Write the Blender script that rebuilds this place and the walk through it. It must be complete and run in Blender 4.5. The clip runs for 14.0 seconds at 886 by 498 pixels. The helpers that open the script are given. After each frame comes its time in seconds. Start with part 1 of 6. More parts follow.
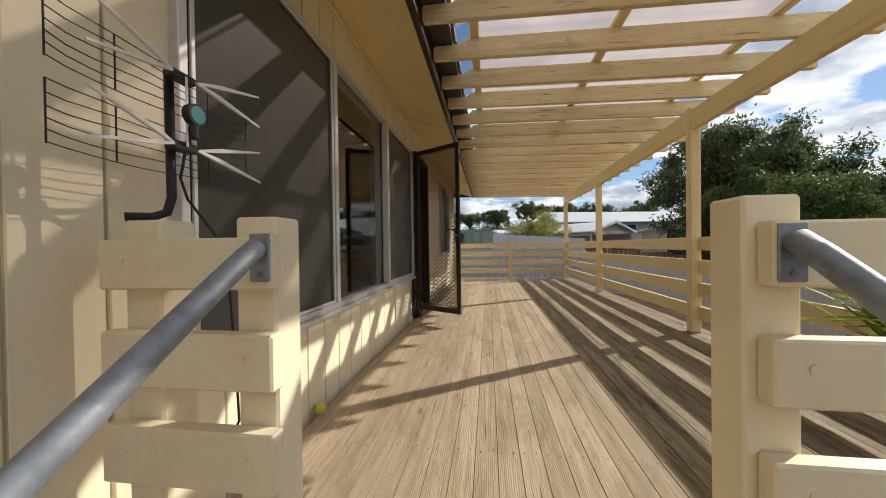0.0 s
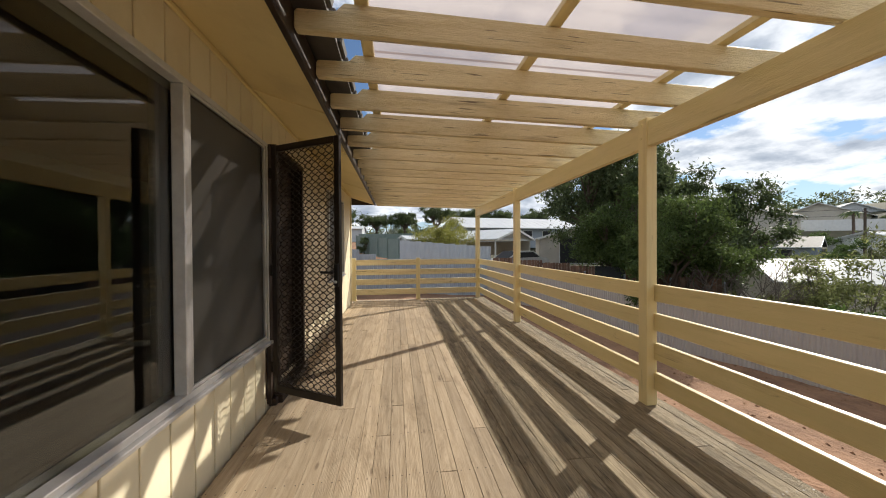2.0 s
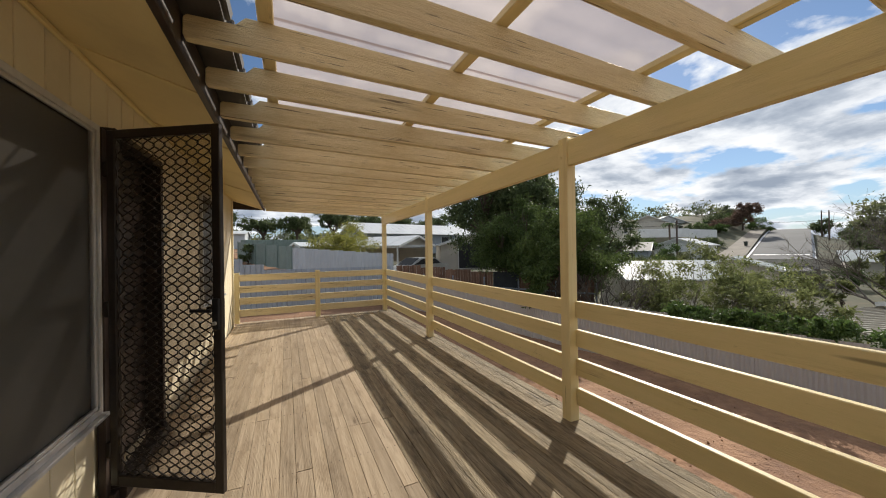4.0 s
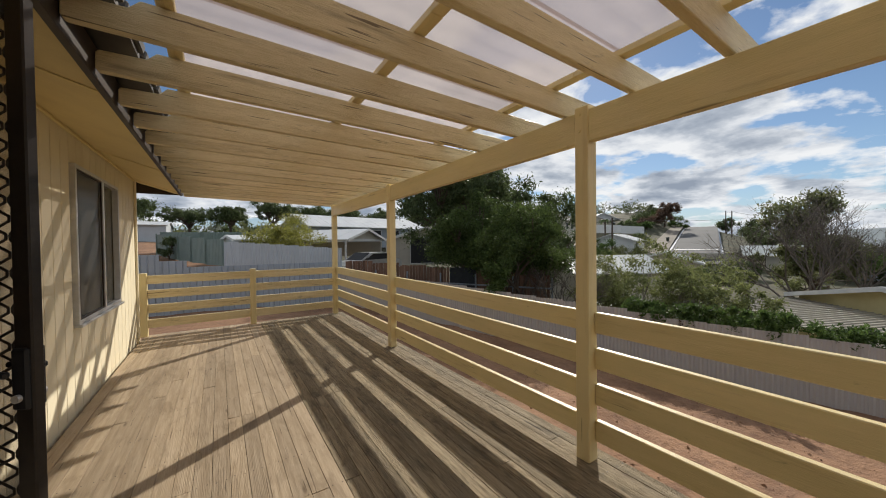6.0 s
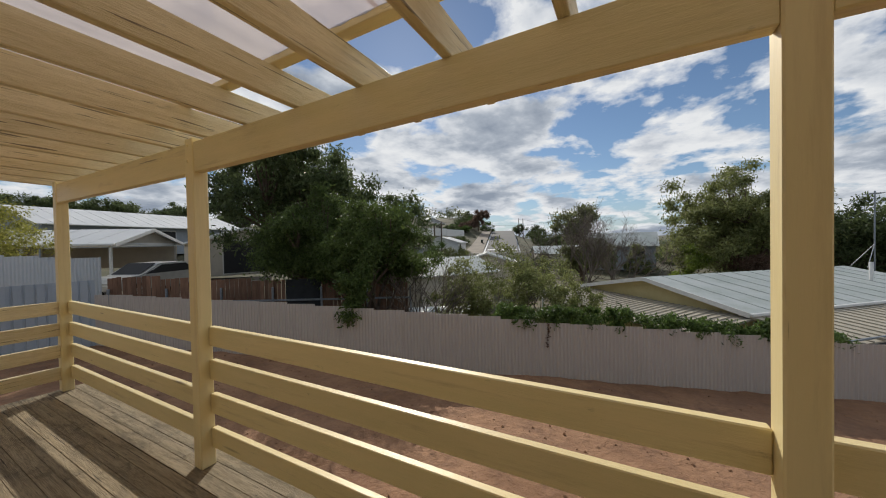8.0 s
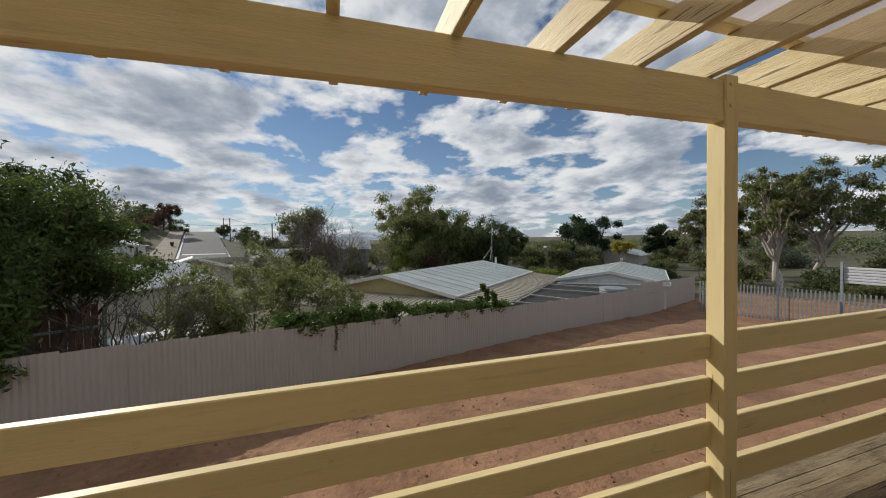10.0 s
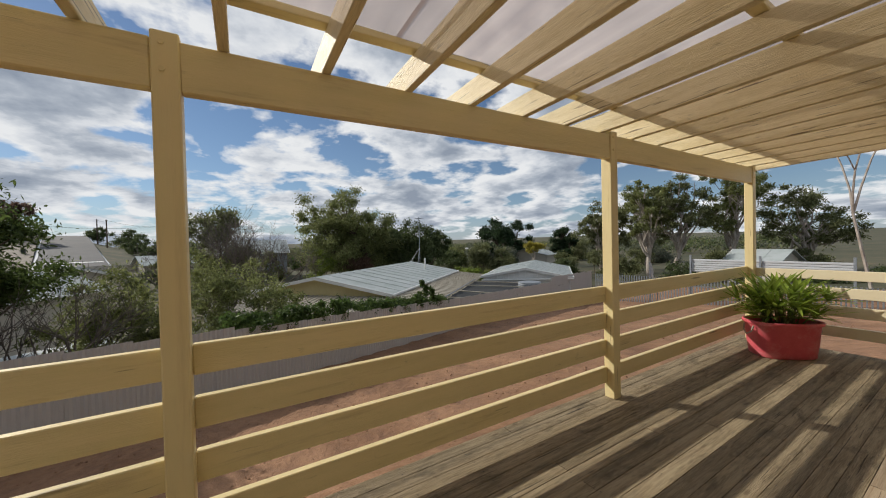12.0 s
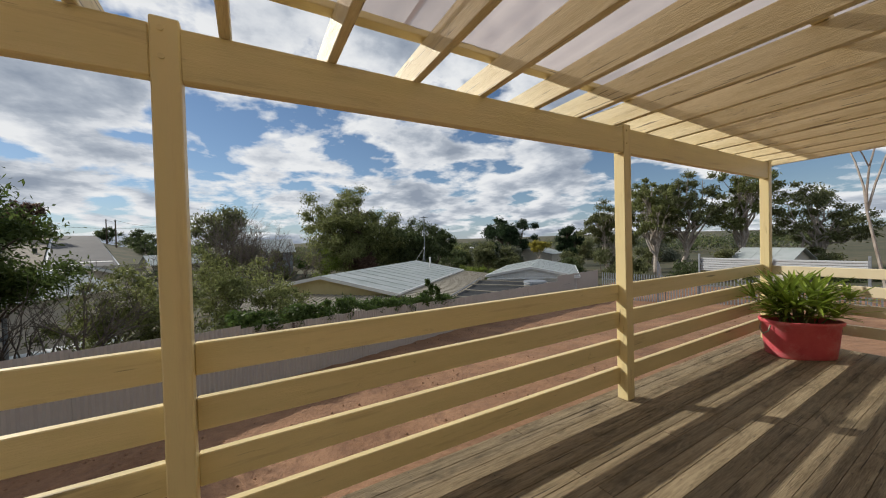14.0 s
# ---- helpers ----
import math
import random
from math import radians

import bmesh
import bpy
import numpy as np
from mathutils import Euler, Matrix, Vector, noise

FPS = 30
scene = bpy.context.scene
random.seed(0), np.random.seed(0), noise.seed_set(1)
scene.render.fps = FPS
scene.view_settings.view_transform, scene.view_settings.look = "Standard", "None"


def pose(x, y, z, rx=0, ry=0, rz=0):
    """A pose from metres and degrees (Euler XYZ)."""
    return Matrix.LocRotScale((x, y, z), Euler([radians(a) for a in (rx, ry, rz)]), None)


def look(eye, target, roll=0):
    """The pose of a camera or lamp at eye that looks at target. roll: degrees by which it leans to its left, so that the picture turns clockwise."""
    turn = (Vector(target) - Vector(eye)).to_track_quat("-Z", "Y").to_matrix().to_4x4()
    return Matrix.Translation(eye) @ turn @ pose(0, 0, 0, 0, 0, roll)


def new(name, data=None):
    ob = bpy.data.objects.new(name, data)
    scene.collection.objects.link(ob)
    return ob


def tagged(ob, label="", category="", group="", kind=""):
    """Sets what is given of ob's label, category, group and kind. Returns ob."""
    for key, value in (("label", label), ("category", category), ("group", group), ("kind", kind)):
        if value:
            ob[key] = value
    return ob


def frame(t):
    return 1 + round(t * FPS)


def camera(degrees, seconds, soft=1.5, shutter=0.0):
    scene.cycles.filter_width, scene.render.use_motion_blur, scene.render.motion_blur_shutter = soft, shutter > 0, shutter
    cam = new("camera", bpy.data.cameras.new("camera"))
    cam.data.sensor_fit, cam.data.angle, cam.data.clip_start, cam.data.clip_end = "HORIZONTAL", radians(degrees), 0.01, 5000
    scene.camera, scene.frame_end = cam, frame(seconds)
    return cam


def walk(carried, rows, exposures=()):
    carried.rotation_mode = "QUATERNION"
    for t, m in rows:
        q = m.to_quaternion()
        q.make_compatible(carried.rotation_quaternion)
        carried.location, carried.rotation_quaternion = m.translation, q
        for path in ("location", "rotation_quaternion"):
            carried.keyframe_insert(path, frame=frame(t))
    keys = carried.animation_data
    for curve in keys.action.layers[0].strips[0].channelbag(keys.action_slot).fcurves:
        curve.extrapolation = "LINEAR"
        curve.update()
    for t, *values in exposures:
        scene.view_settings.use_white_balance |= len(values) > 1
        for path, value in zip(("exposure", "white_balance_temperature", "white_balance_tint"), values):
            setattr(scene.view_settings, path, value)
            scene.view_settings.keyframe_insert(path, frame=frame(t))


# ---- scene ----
cam = camera(105.3, 14.0, soft=1.05)
PATH = [
    (0, (0.996, -0.462, 0.944), (0.729, 1.52, 0.926), -0.8),
    (0.5, (0.99, -0.064, 0.992), (0.822, 1.929, 0.973), -0.8),
    (1, (1.021, 0.34, 1.108), (0.987, 2.339, 1.084), -0.7),
    (1.5, (1.047, 0.623, 1.202), (1.172, 2.619, 1.181), -0.4),
    (2, (1.076, 0.884, 1.327), (1.349, 2.865, 1.31), -0.4),
    (2.5, (1.1, 1.153, 1.404), (1.527, 3.107, 1.39), -0.4),
    (3, (1.082, 1.261, 1.439), (1.646, 3.18, 1.432), -0.3),
    (3.5, (1.014, 1.282, 1.449), (1.724, 3.152, 1.452), -0.3),
    (3.7, (0.987, 1.275, 1.442), (1.753, 3.122, 1.449), -0.6),
    (5.8, (1.047, 1.942, 1.481), (2.132, 3.622, 1.448), -0.6),
    (6, (1.09, 2.077, 1.473), (2.194, 3.745, 1.44), -0.7),
    (6.5, (1.236, 2.521, 1.487), (2.419, 4.133, 1.455), -0.9),
    (7, (1.488, 2.967, 1.479), (2.825, 4.454, 1.453), -0.9),
    (7.5, (1.700, 3.409, 1.523), (3.242, 4.682, 1.495), -0.9),
    (8, (1.871, 3.862, 1.561), (3.627, 4.819, 1.525), -1.2),
    (8.2, (1.974, 4.002, 1.547), (3.790, 4.839, 1.509), -1.7),
    (8.5, (2.050, 4.253, 1.532), (3.954, 4.863, 1.497), -1.4),
    (8.6, (2.080, 4.345, 1.531), (4.010, 4.871, 1.498), -1.5),
    (9, (2.118, 4.583, 1.514), (4.103, 4.827, 1.483), -1.2),
    (9.2, (2.104, 4.778, 1.524), (4.103, 4.831, 1.487), -1.0),
    (11.3, (1.408, 6.038, 1.462), (3.117, 4.999, 1.435), -1.3),
    (11.5, (1.377, 6.114, 1.442), (3.089, 5.08, 1.422), -1.4),
    (12, (1.32, 6.289, 1.423), (3.037, 5.264, 1.388), -1.4),
    (12.5, (1.275, 6.417, 1.412), (2.999, 5.404, 1.381), -1.4),
    (13, (1.267, 6.505, 1.413), (2.992, 5.493, 1.374), -1.3),
    (13.5, (1.296, 6.485, 1.416), (3.027, 5.484, 1.38), -1.4),
    (14, (1.395, 6.278, 1.405), (3.126, 5.277, 1.366), -1.5),
]
walk(cam, [(t, look(e, g, r)) for t, e, g, r in PATH], [(0, 0.41), (2, 0.46), (2.6, 0.56), (3.1, 0.52), (3.6, 0.38), (6, 0.06), (7.5, 0.0), (9, -0.22), (11.3, -0.09), (14, -0.05)])

# ---- world, sun, exposure ----
SUN = Vector((0.714, 0.493, 0.497)).normalized()
world = bpy.data.worlds.new("sky")
scene.world = world
world.use_nodes = True
wt = world.node_tree
wt.nodes.clear()


def nd(tree, kind, **sets):
    n = tree.nodes.new(kind)
    for k, v in sets.items():
        if k.startswith("i_"):
            n.inputs[k[2:].replace("_", " ")].default_value = v
        elif k.startswith("n_"):
            n.inputs[int(k[2:])].default_value = v
        else:
            setattr(n, k, v)
    return n


def ramp(tree, stops, interp="LINEAR"):
    n = tree.nodes.new("ShaderNodeValToRGB")
    el = n.color_ramp.elements
    n.color_ramp.interpolation = interp
    while len(el) < len(stops):
        el.new(0.5)
    for e, (p, c) in zip(el, stops):
        e.position = p
        e.color = (*c, 1) if len(c) == 3 else c
    return n


def build_sky():
    L = wt.links.new
    sky = nd(wt, "ShaderNodeTexSky", sky_type="NISHITA", sun_disc=False, sun_elevation=math.asin(SUN.z),
             sun_rotation=math.atan2(SUN.x, SUN.y), air_density=1.0, dust_density=0.1, ozone_density=4.0)
    tc = nd(wt, "ShaderNodeTexCoord")
    sep = nd(wt, "ShaderNodeSeparateXYZ")
    L(tc.outputs["Generated"], sep.inputs[0])
    # flat cloud deck: project the direction on a plane overhead
    up = nd(wt, "ShaderNodeMath", operation="MAXIMUM", n_1=0.0)
    L(sep.outputs[2], up.inputs[0])
    den = nd(wt, "ShaderNodeMath", operation="ADD", n_1=0.22)
    L(up.outputs[0], den.inputs[0])
    dx = nd(wt, "ShaderNodeMath", operation="DIVIDE")
    dy = nd(wt, "ShaderNodeMath", operation="DIVIDE")
    for d, o in ((dx, 0), (dy, 1)):
        L(sep.outputs[o], d.inputs[0])
        L(den.outputs[0], d.inputs[1])
    com = nd(wt, "ShaderNodeCombineXYZ", i_Z=2.1)
    L(dx.outputs[0], com.inputs[0])
    L(dy.outputs[0], com.inputs[1])
    to_sun = nd(wt, "ShaderNodeVectorMath", operation="ADD")
    L(com.outputs[0], to_sun.inputs[0])
    to_sun.inputs[1].default_value = (SUN.x * 0.075, SUN.y * 0.075, 0.05)
    big, near = (nd(wt, "ShaderNodeTexNoise", i_Scale=2.0, i_Detail=9.0, i_Roughness=0.54, i_Distortion=0.1) for _ in range(2))
    L(com.outputs[0], big.inputs["Vector"])
    L(to_sun.outputs[0], near.inputs["Vector"])
    cover = ramp(wt, [(0.43, (0, 0, 0)), (0.46, (0.5, 0.5, 0.5)), (0.50, (1, 1, 1))])
    L(big.outputs[0], cover.inputs[0])
    # bright rims towards the sun, grey where the cloud is thick or turned away
    lit = nd(wt, "ShaderNodeMath", operation="SUBTRACT")
    L(big.outputs[0], lit.inputs[0])
    L(near.outputs[0], lit.inputs[1])
    lit2 = nd(wt, "ShaderNodeMath", operation="MULTIPLY_ADD", n_1=2.2, n_2=0.5)
    L(lit.outputs[0], lit2.inputs[0])
    thick = nd(wt, "ShaderNodeMath", operation="MULTIPLY_ADD", n_1=-1.9, n_2=1.06)
    L(big.outputs[0], thick.inputs[0])
    tone = nd(wt, "ShaderNodeMath", operation="ADD")
    L(lit2.outputs[0], tone.inputs[0])
    L(thick.outputs[0], tone.inputs[1])
    body = ramp(wt, [(0.26, (3.6, 4.2, 5.2)), (0.42, (5.5, 6.1, 7.0)), (0.55, (8.6, 9.0, 9.6)), (0.70, (10.8, 11.0, 11.2))])
    L(tone.outputs[0], body.inputs[0])
    # whiter haze towards the horizon
    haze = ramp(wt, [(0.0, (0.55, 0.55, 0.55)), (0.12, (0.15, 0.15, 0.15)), (0.4, (0.03, 0.03, 0.03))])
    L(up.outputs[0], haze.inputs[0])
    mh = nd(wt, "ShaderNodeMix", data_type="RGBA", blend_type="MIX")
    L(haze.outputs[0], mh.inputs[0])
    L(sky.outputs[0], mh.inputs[6])
    mh.inputs[7].default_value = (4.2, 5.6, 7.8, 1)
    mx = nd(wt, "ShaderNodeMix", data_type="RGBA", blend_type="MIX")
    L(cover.outputs[0], mx.inputs[0])
    L(mh.outputs[2], mx.inputs[6])
    L(body.outputs[0], mx.inputs[7])
    bg = nd(wt, "ShaderNodeBackground", i_Strength=0.078)
    out = nd(wt, "ShaderNodeOutputWorld")
    L(mx.outputs[2], bg.inputs[0])
    L(bg.outputs[0], out.inputs[0])


build_sky()
sun_data = bpy.data.lights.new("sun", "SUN")
sun_data.energy, sun_data.angle, sun_data.color = 4.0, radians(0.55), (1.0, 0.935, 0.83)
sun = new("sun", sun_data)
sun.matrix_world = look((0, 0, 20), Vector((0, 0, 20)) - SUN)

# ---- materials ----


def mat(name, col, col2=None, scale=6.0, rough=0.7, bump=0.15, metal=0.0, stretch=(1, 1, 1), vary=0.0, fine=60.0,
        stain=None, stain_amt=0.0, stain_scale=1.6, spec=0.35, island=False, detail=5.0, bdist=0.01, translucent=0.0,
        knots=None, stain_lo=0.5, blotch=None, reed=0.0, grain=0.35, cracks=None):
    m = bpy.data.materials.new(name)
    m.use_nodes = True
    t = m.node_tree
    L = t.links.new
    b = t.nodes["Principled BSDF"]
    b.inputs["Roughness"].default_value = rough
    b.inputs["Metallic"].default_value = metal
    b.inputs["Specular IOR Level"].default_value = spec
    col2 = col2 or tuple(c * 0.8 for c in col)
    tc = nd(t, "ShaderNodeTexCoord")
    mp = nd(t, "ShaderNodeMapping")
    mp.inputs["Scale"].default_value = stretch
    L(tc.outputs["Object"], mp.inputs[0])
    oi = nd(t, "ShaderNodeObjectInfo")
    shift = nd(t, "ShaderNodeMath", operation="MULTIPLY", n_1=37.0)
    L(oi.outputs["Random"], shift.inputs[0])
    vec = nd(t, "ShaderNodeVectorMath", operation="ADD")
    L(mp.outputs[0], vec.inputs[0])
    L(shift.outputs[0], vec.inputs[1])
    n1 = nd(t, "ShaderNodeTexNoise", i_Scale=scale, i_Detail=detail, i_Roughness=0.6)
    n2 = nd(t, "ShaderNodeTexNoise", i_Scale=fine, i_Detail=4.0, i_Roughness=0.65)
    L(vec.outputs[0], n1.inputs["Vector"])
    L(vec.outputs[0], n2.inputs["Vector"])
    r = ramp(t, [(0.32, col2), (0.66, col)])
    add = nd(t, "ShaderNodeMath", operation="MULTIPLY_ADD", n_1=grain, n_2=-grain / 2)
    L(n2.outputs[0], add.inputs[0])
    sm = nd(t, "ShaderNodeMath", operation="ADD")
    L(n1.outputs[0], sm.inputs[0])
    L(add.outputs[0], sm.inputs[1])
    L(sm.outputs[0], r.inputs[0])
    c = r.outputs[0]
    if stain:
        n3 = nd(t, "ShaderNodeTexNoise", i_Scale=stain_scale, i_Detail=6.0, i_Roughness=0.7)
        L(vec.outputs[0], n3.inputs["Vector"])
        r3 = ramp(t, [(stain_lo, (0, 0, 0)), (stain_lo + 0.2, (stain_amt,) * 3)])
        L(n3.outputs[0], r3.inputs[0])
        mx = nd(t, "ShaderNodeMix", data_type="RGBA")
        L(r3.outputs[0], mx.inputs[0])
        L(c, mx.inputs[6])
        mx.inputs[7].default_value = (*stain, 1)
        c = mx.outputs[2]
    if blotch:
        # dirt and mould that runs on from piece to piece
        bc, amt, bs, lo = blotch[:4]
        gp = nd(t, "ShaderNodeNewGeometry")
        bv = nd(t, "ShaderNodeVectorMath", operation="MULTIPLY")
        bv.inputs[1].default_value = blotch[4] if len(blotch) > 4 else (1, 1, 1)
        L(gp.outputs["Position"], bv.inputs[0])
        nb = nd(t, "ShaderNodeTexNoise", i_Scale=bs, i_Detail=9.0, i_Roughness=0.72, i_Distortion=0.4)
        L(bv.outputs[0], nb.inputs["Vector"])
        rb = ramp(t, [(lo, (0, 0, 0)), (lo + 0.16, (amt,) * 3)])
        L(nb.outputs[0], rb.inputs[0])
        mb = nd(t, "ShaderNodeMix", data_type="RGBA")
        L(rb.outputs[0], mb.inputs[0])
        L(c, mb.inputs[6])
        mb.inputs[7].default_value = (*bc, 1)
        c = mb.outputs[2]
    if knots:
        mk = nd(t, "ShaderNodeMapping")
        mk.inputs["Scale"].default_value = knots
        L(tc.outputs["Object"], mk.inputs[0])
        av = nd(t, "ShaderNodeVectorMath", operation="ADD")
        L(mk.outputs[0], av.inputs[0])
        L(shift.outputs[0], av.inputs[1])
        vo = nd(t, "ShaderNodeTexVoronoi", i_Scale=1.0)
        L(av.outputs[0], vo.inputs["Vector"])
        rk = ramp(t, [(0.04, (0.6, 0.6, 0.6)), (0.10, (0, 0, 0))])
        L(vo.outputs["Distance"], rk.inputs[0])
        mk2 = nd(t, "ShaderNodeMix", data_type="RGBA")
        L(rk.outputs[0], mk2.inputs[0])
        L(c, mk2.inputs[6])
        mk2.inputs[7].default_value = (0.10, 0.06, 0.035, 1)
        c = mk2.outputs[2]
    if cracks:
        # split paint: thin dark lines along the grain, in patches
        cs, ccol, clo = cracks
        cm = nd(t, "ShaderNodeMapping")
        cm.inputs["Scale"].default_value = cs
        L(tc.outputs["Object"], cm.inputs[0])
        cv = nd(t, "ShaderNodeVectorMath", operation="ADD")
        L(cm.outputs[0], cv.inputs[0])
        L(shift.outputs[0], cv.inputs[1])
        cn = nd(t, "ShaderNodeTexNoise", i_Scale=1.0, i_Detail=3.0, i_Roughness=0.5, i_Distortion=0.3)
        L(cv.outputs[0], cn.inputs["Vector"])
        cr = ramp(t, [(clo, (0, 0, 0)), (clo + 0.03, (0.85, 0.85, 0.85))])
        L(cn.outputs[0], cr.inputs[0])
        cx = nd(t, "ShaderNodeMix", data_type="RGBA")
        L(cr.outputs[0], cx.inputs[0])
        L(c, cx.inputs[6])
        cx.inputs[7].default_value = (*ccol, 1)
        c = cx.outputs[2]
    if vary:
        hv = nd(t, "ShaderNodeHueSaturation")
        mr = nd(t, "ShaderNodeMapRange", n_3=1 - vary, n_4=1 + vary)
        if island:
            geo = nd(t, "ShaderNodeNewGeometry")
            L(geo.outputs["Random Per Island"], mr.inputs[0])
        else:
            L(oi.outputs["Random"], mr.inputs[0])
        L(mr.outputs[0], hv.inputs["Value"])
        L(c, hv.inputs["Color"])
        c = hv.outputs[0]
    L(c, b.inputs["Base Color"])
    if bump:
        bp = nd(t, "ShaderNodeBump", i_Strength=bump, i_Distance=bdist)
        L(sm.outputs[0], bp.inputs["Height"])
        if reed:
            # fine machined grooves along the board
            wv = nd(t, "ShaderNodeTexWave", wave_type="BANDS", bands_direction="X", wave_profile="SIN", i_Scale=0.314 / reed, i_Distortion=0.0)
            L(tc.outputs["Object"], wv.inputs["Vector"])
            bw = nd(t, "ShaderNodeBump", i_Strength=0.22, i_Distance=0.002)
            L(wv.outputs["Fac"], bw.inputs["Height"])
            L(bw.outputs[0], bp.inputs["Normal"])
        L(bp.outputs[0], b.inputs["Normal"])
    if translucent:
        tr = nd(t, "ShaderNodeBsdfTranslucent")
        L(c, tr.inputs[0])
        ms = nd(t, "ShaderNodeMixShader", n_0=translucent)
        L(b.outputs[0], ms.inputs[1])
        L(tr.outputs[0], ms.inputs[2])
        L(ms.outputs[0], t.nodes["Material Output"].inputs[0])
    return m


CREAM = mat("cream_paint", (0.80, 0.662, 0.358), (0.75, 0.63, 0.33), 3.0, 0.42, 0.3, stretch=(1, 1, 1), vary=0.04,
            stain=(0.45, 0.30, 0.14), stain_amt=0.35, stain_scale=2.2, fine=45)
CREAM_Y = mat("cream_paint_along", (0.80, 0.662, 0.358), (0.74, 0.62, 0.32), 3.0, 0.40, 0.45, stretch=(6, 0.5, 6), vary=0.05,
              stain=(0.34, 0.22, 0.1), stain_amt=0.5, stain_scale=2.4, fine=30, stain_lo=0.57, knots=(8, 0.7, 8), blotch=((0.13, 0.095, 0.06), 0.8, 14.0, 0.64, (1, 0.35, 1)), grain=0.5, cracks=((55, 2.2, 55), (0.30, 0.22, 0.13), 0.715))
CREAM_X = mat("cream_paint_across", (0.80, 0.68, 0.43), (0.66, 0.54, 0.30), 3.0, 0.45, 0.65, stretch=(0.5, 6, 6), vary=0.06,
              stain=(0.22, 0.14, 0.07), stain_amt=0.75, stain_scale=2.2, fine=30, stain_lo=0.58, blotch=((0.13, 0.095, 0.06), 0.8, 9.0, 0.62, (0.35, 1, 1)), grain=0.9, cracks=((2.4, 70, 70), (0.16, 0.115, 0.07), 0.655))
CREAM_Z = mat("cream_paint_upright", (0.80, 0.662, 0.36), (0.775, 0.655, 0.355), 3.0, 0.42, 0.2, stretch=(6, 6, 0.5), vary=0.04,
              stain=(0.45, 0.31, 0.15), stain_amt=0.3, stain_scale=2.2, fine=30, cracks=((50, 50, 2.0), (0.25, 0.18, 0.10), 0.70))
CREAM_FADED = mat("faded_cream_paint", (0.80, 0.71, 0.51), (0.76, 0.665, 0.46), 3.0, 0.45, 0.12, vary=0.03, stain=(0.55, 0.42, 0.25), stain_amt=0.3,
                  stain_scale=2.2, fine=45, blotch=((0.30, 0.23, 0.15), 0.7, 13.0, 0.67))
WALL = mat("cladding_paint", (0.80, 0.725, 0.53), (0.76, 0.68, 0.485), 2.2, 0.6, 0.06, vary=0.03, stain=(0.55, 0.43, 0.24),
           stain_amt=0.25, stain_scale=1.2)
SOFFIT = mat("soffit_paint", (0.79, 0.66, 0.345), (0.75, 0.62, 0.315), 1.5, 0.65, 0.05, stain=(0.5, 0.38, 0.2), stain_amt=0.25)
DECK = mat("deck_timber", (0.47, 0.37, 0.255), (0.35, 0.265, 0.17), 4.0, 0.75, 0.5, stretch=(9, 0.45, 9), vary=0.13, fine=28, grain=0.52,
           stain=(0.24, 0.175, 0.11), stain_amt=0.4, stain_scale=3.0, knots=(7, 2.0, 7), blotch=((0.19, 0.135, 0.08), 0.6, 3.6, 0.52, (1.6, 0.5, 1)), reed=0.0085,
           cracks=((80, 2.0, 80), (0.09, 0.06, 0.035), 0.69))
DECK_OLD = mat("weathered_deck_timber", (0.375, 0.30, 0.19), (0.205, 0.158, 0.094), 4.0, 0.8, 0.8, stretch=(9, 0.45, 9), vary=0.2,
               fine=28, grain=1.0, stain=(0.10, 0.073, 0.042), stain_amt=0.5, stain_scale=2.2, stain_lo=0.5, knots=(7, 2.0, 7),
               blotch=((0.07, 0.053, 0.031), 0.7, 5.0, 0.51, (1.6, 0.5, 1)), reed=0.0085, cracks=((80, 1.6, 80), (0.03, 0.022, 0.014), 0.66))
BROWN = mat("dark_brown_paint", (0.045, 0.03, 0.022), (0.03, 0.02, 0.015), 8, 0.45, 0.1)
GRILLE = mat("dark_brown_powdercoat", (0.03, 0.023, 0.018), (0.022, 0.017, 0.013), 30, 0.4, 0.05)
BLACK = mat("black_plastic", (0.02, 0.02, 0.022), None, 20, 0.45, 0.05)
ALU = mat("aluminium", (0.66, 0.66, 0.65), (0.57, 0.57, 0.56), 14, 0.42, 0.05, metal=0.4)
BRIGHT_ALU = mat("bright_aluminium", (0.80, 0.79, 0.77), (0.70, 0.69, 0.67), 14, 0.5, 0.05, metal=0.25)
GALV = mat("galvanised_steel", (0.34, 0.37, 0.40), (0.22, 0.245, 0.275), 26, 0.58, 0.12, metal=0.6, stain=(0.13, 0.14, 0.155), stain_amt=0.6, stain_scale=7)
SOIL = mat("red_soil", (0.33, 0.185, 0.105), (0.20, 0.105, 0.056), 0.7, 0.95, 0.9, fine=9, stain=(0.13, 0.07, 0.045), stain_amt=0.6,
           stain_scale=2.4, detail=9, bdist=0.14, blotch=((0.17, 0.095, 0.06), 0.55, 1.1, 0.5))
GRASS = mat("dry_grass_ground", (0.095, 0.088, 0.05), (0.05, 0.056, 0.03), 0.05, 0.95, 0.3, fine=1.2, stain=(0.16, 0.12, 0.07), stain_amt=0.7, stain_scale=0.3)
FENCE_PINK = mat("fence_sheet_beige", (0.45, 0.41, 0.375), (0.435, 0.395, 0.36), 1.5, 0.55, 0.05, vary=0.015, stain=(0.36, 0.31, 0.28), stain_amt=0.15, stain_scale=2.5)
FENCE_BLUE = mat("fence_sheet_blue_grey", (0.36, 0.41, 0.47), (0.32, 0.37, 0.43), 1.5, 0.5, 0.05, vary=0.05)
FENCE_GREEN = mat("fence_sheet_green", (0.20, 0.26, 0.23), (0.17, 0.22, 0.20), 1.5, 0.55, 0.05, vary=0.06)
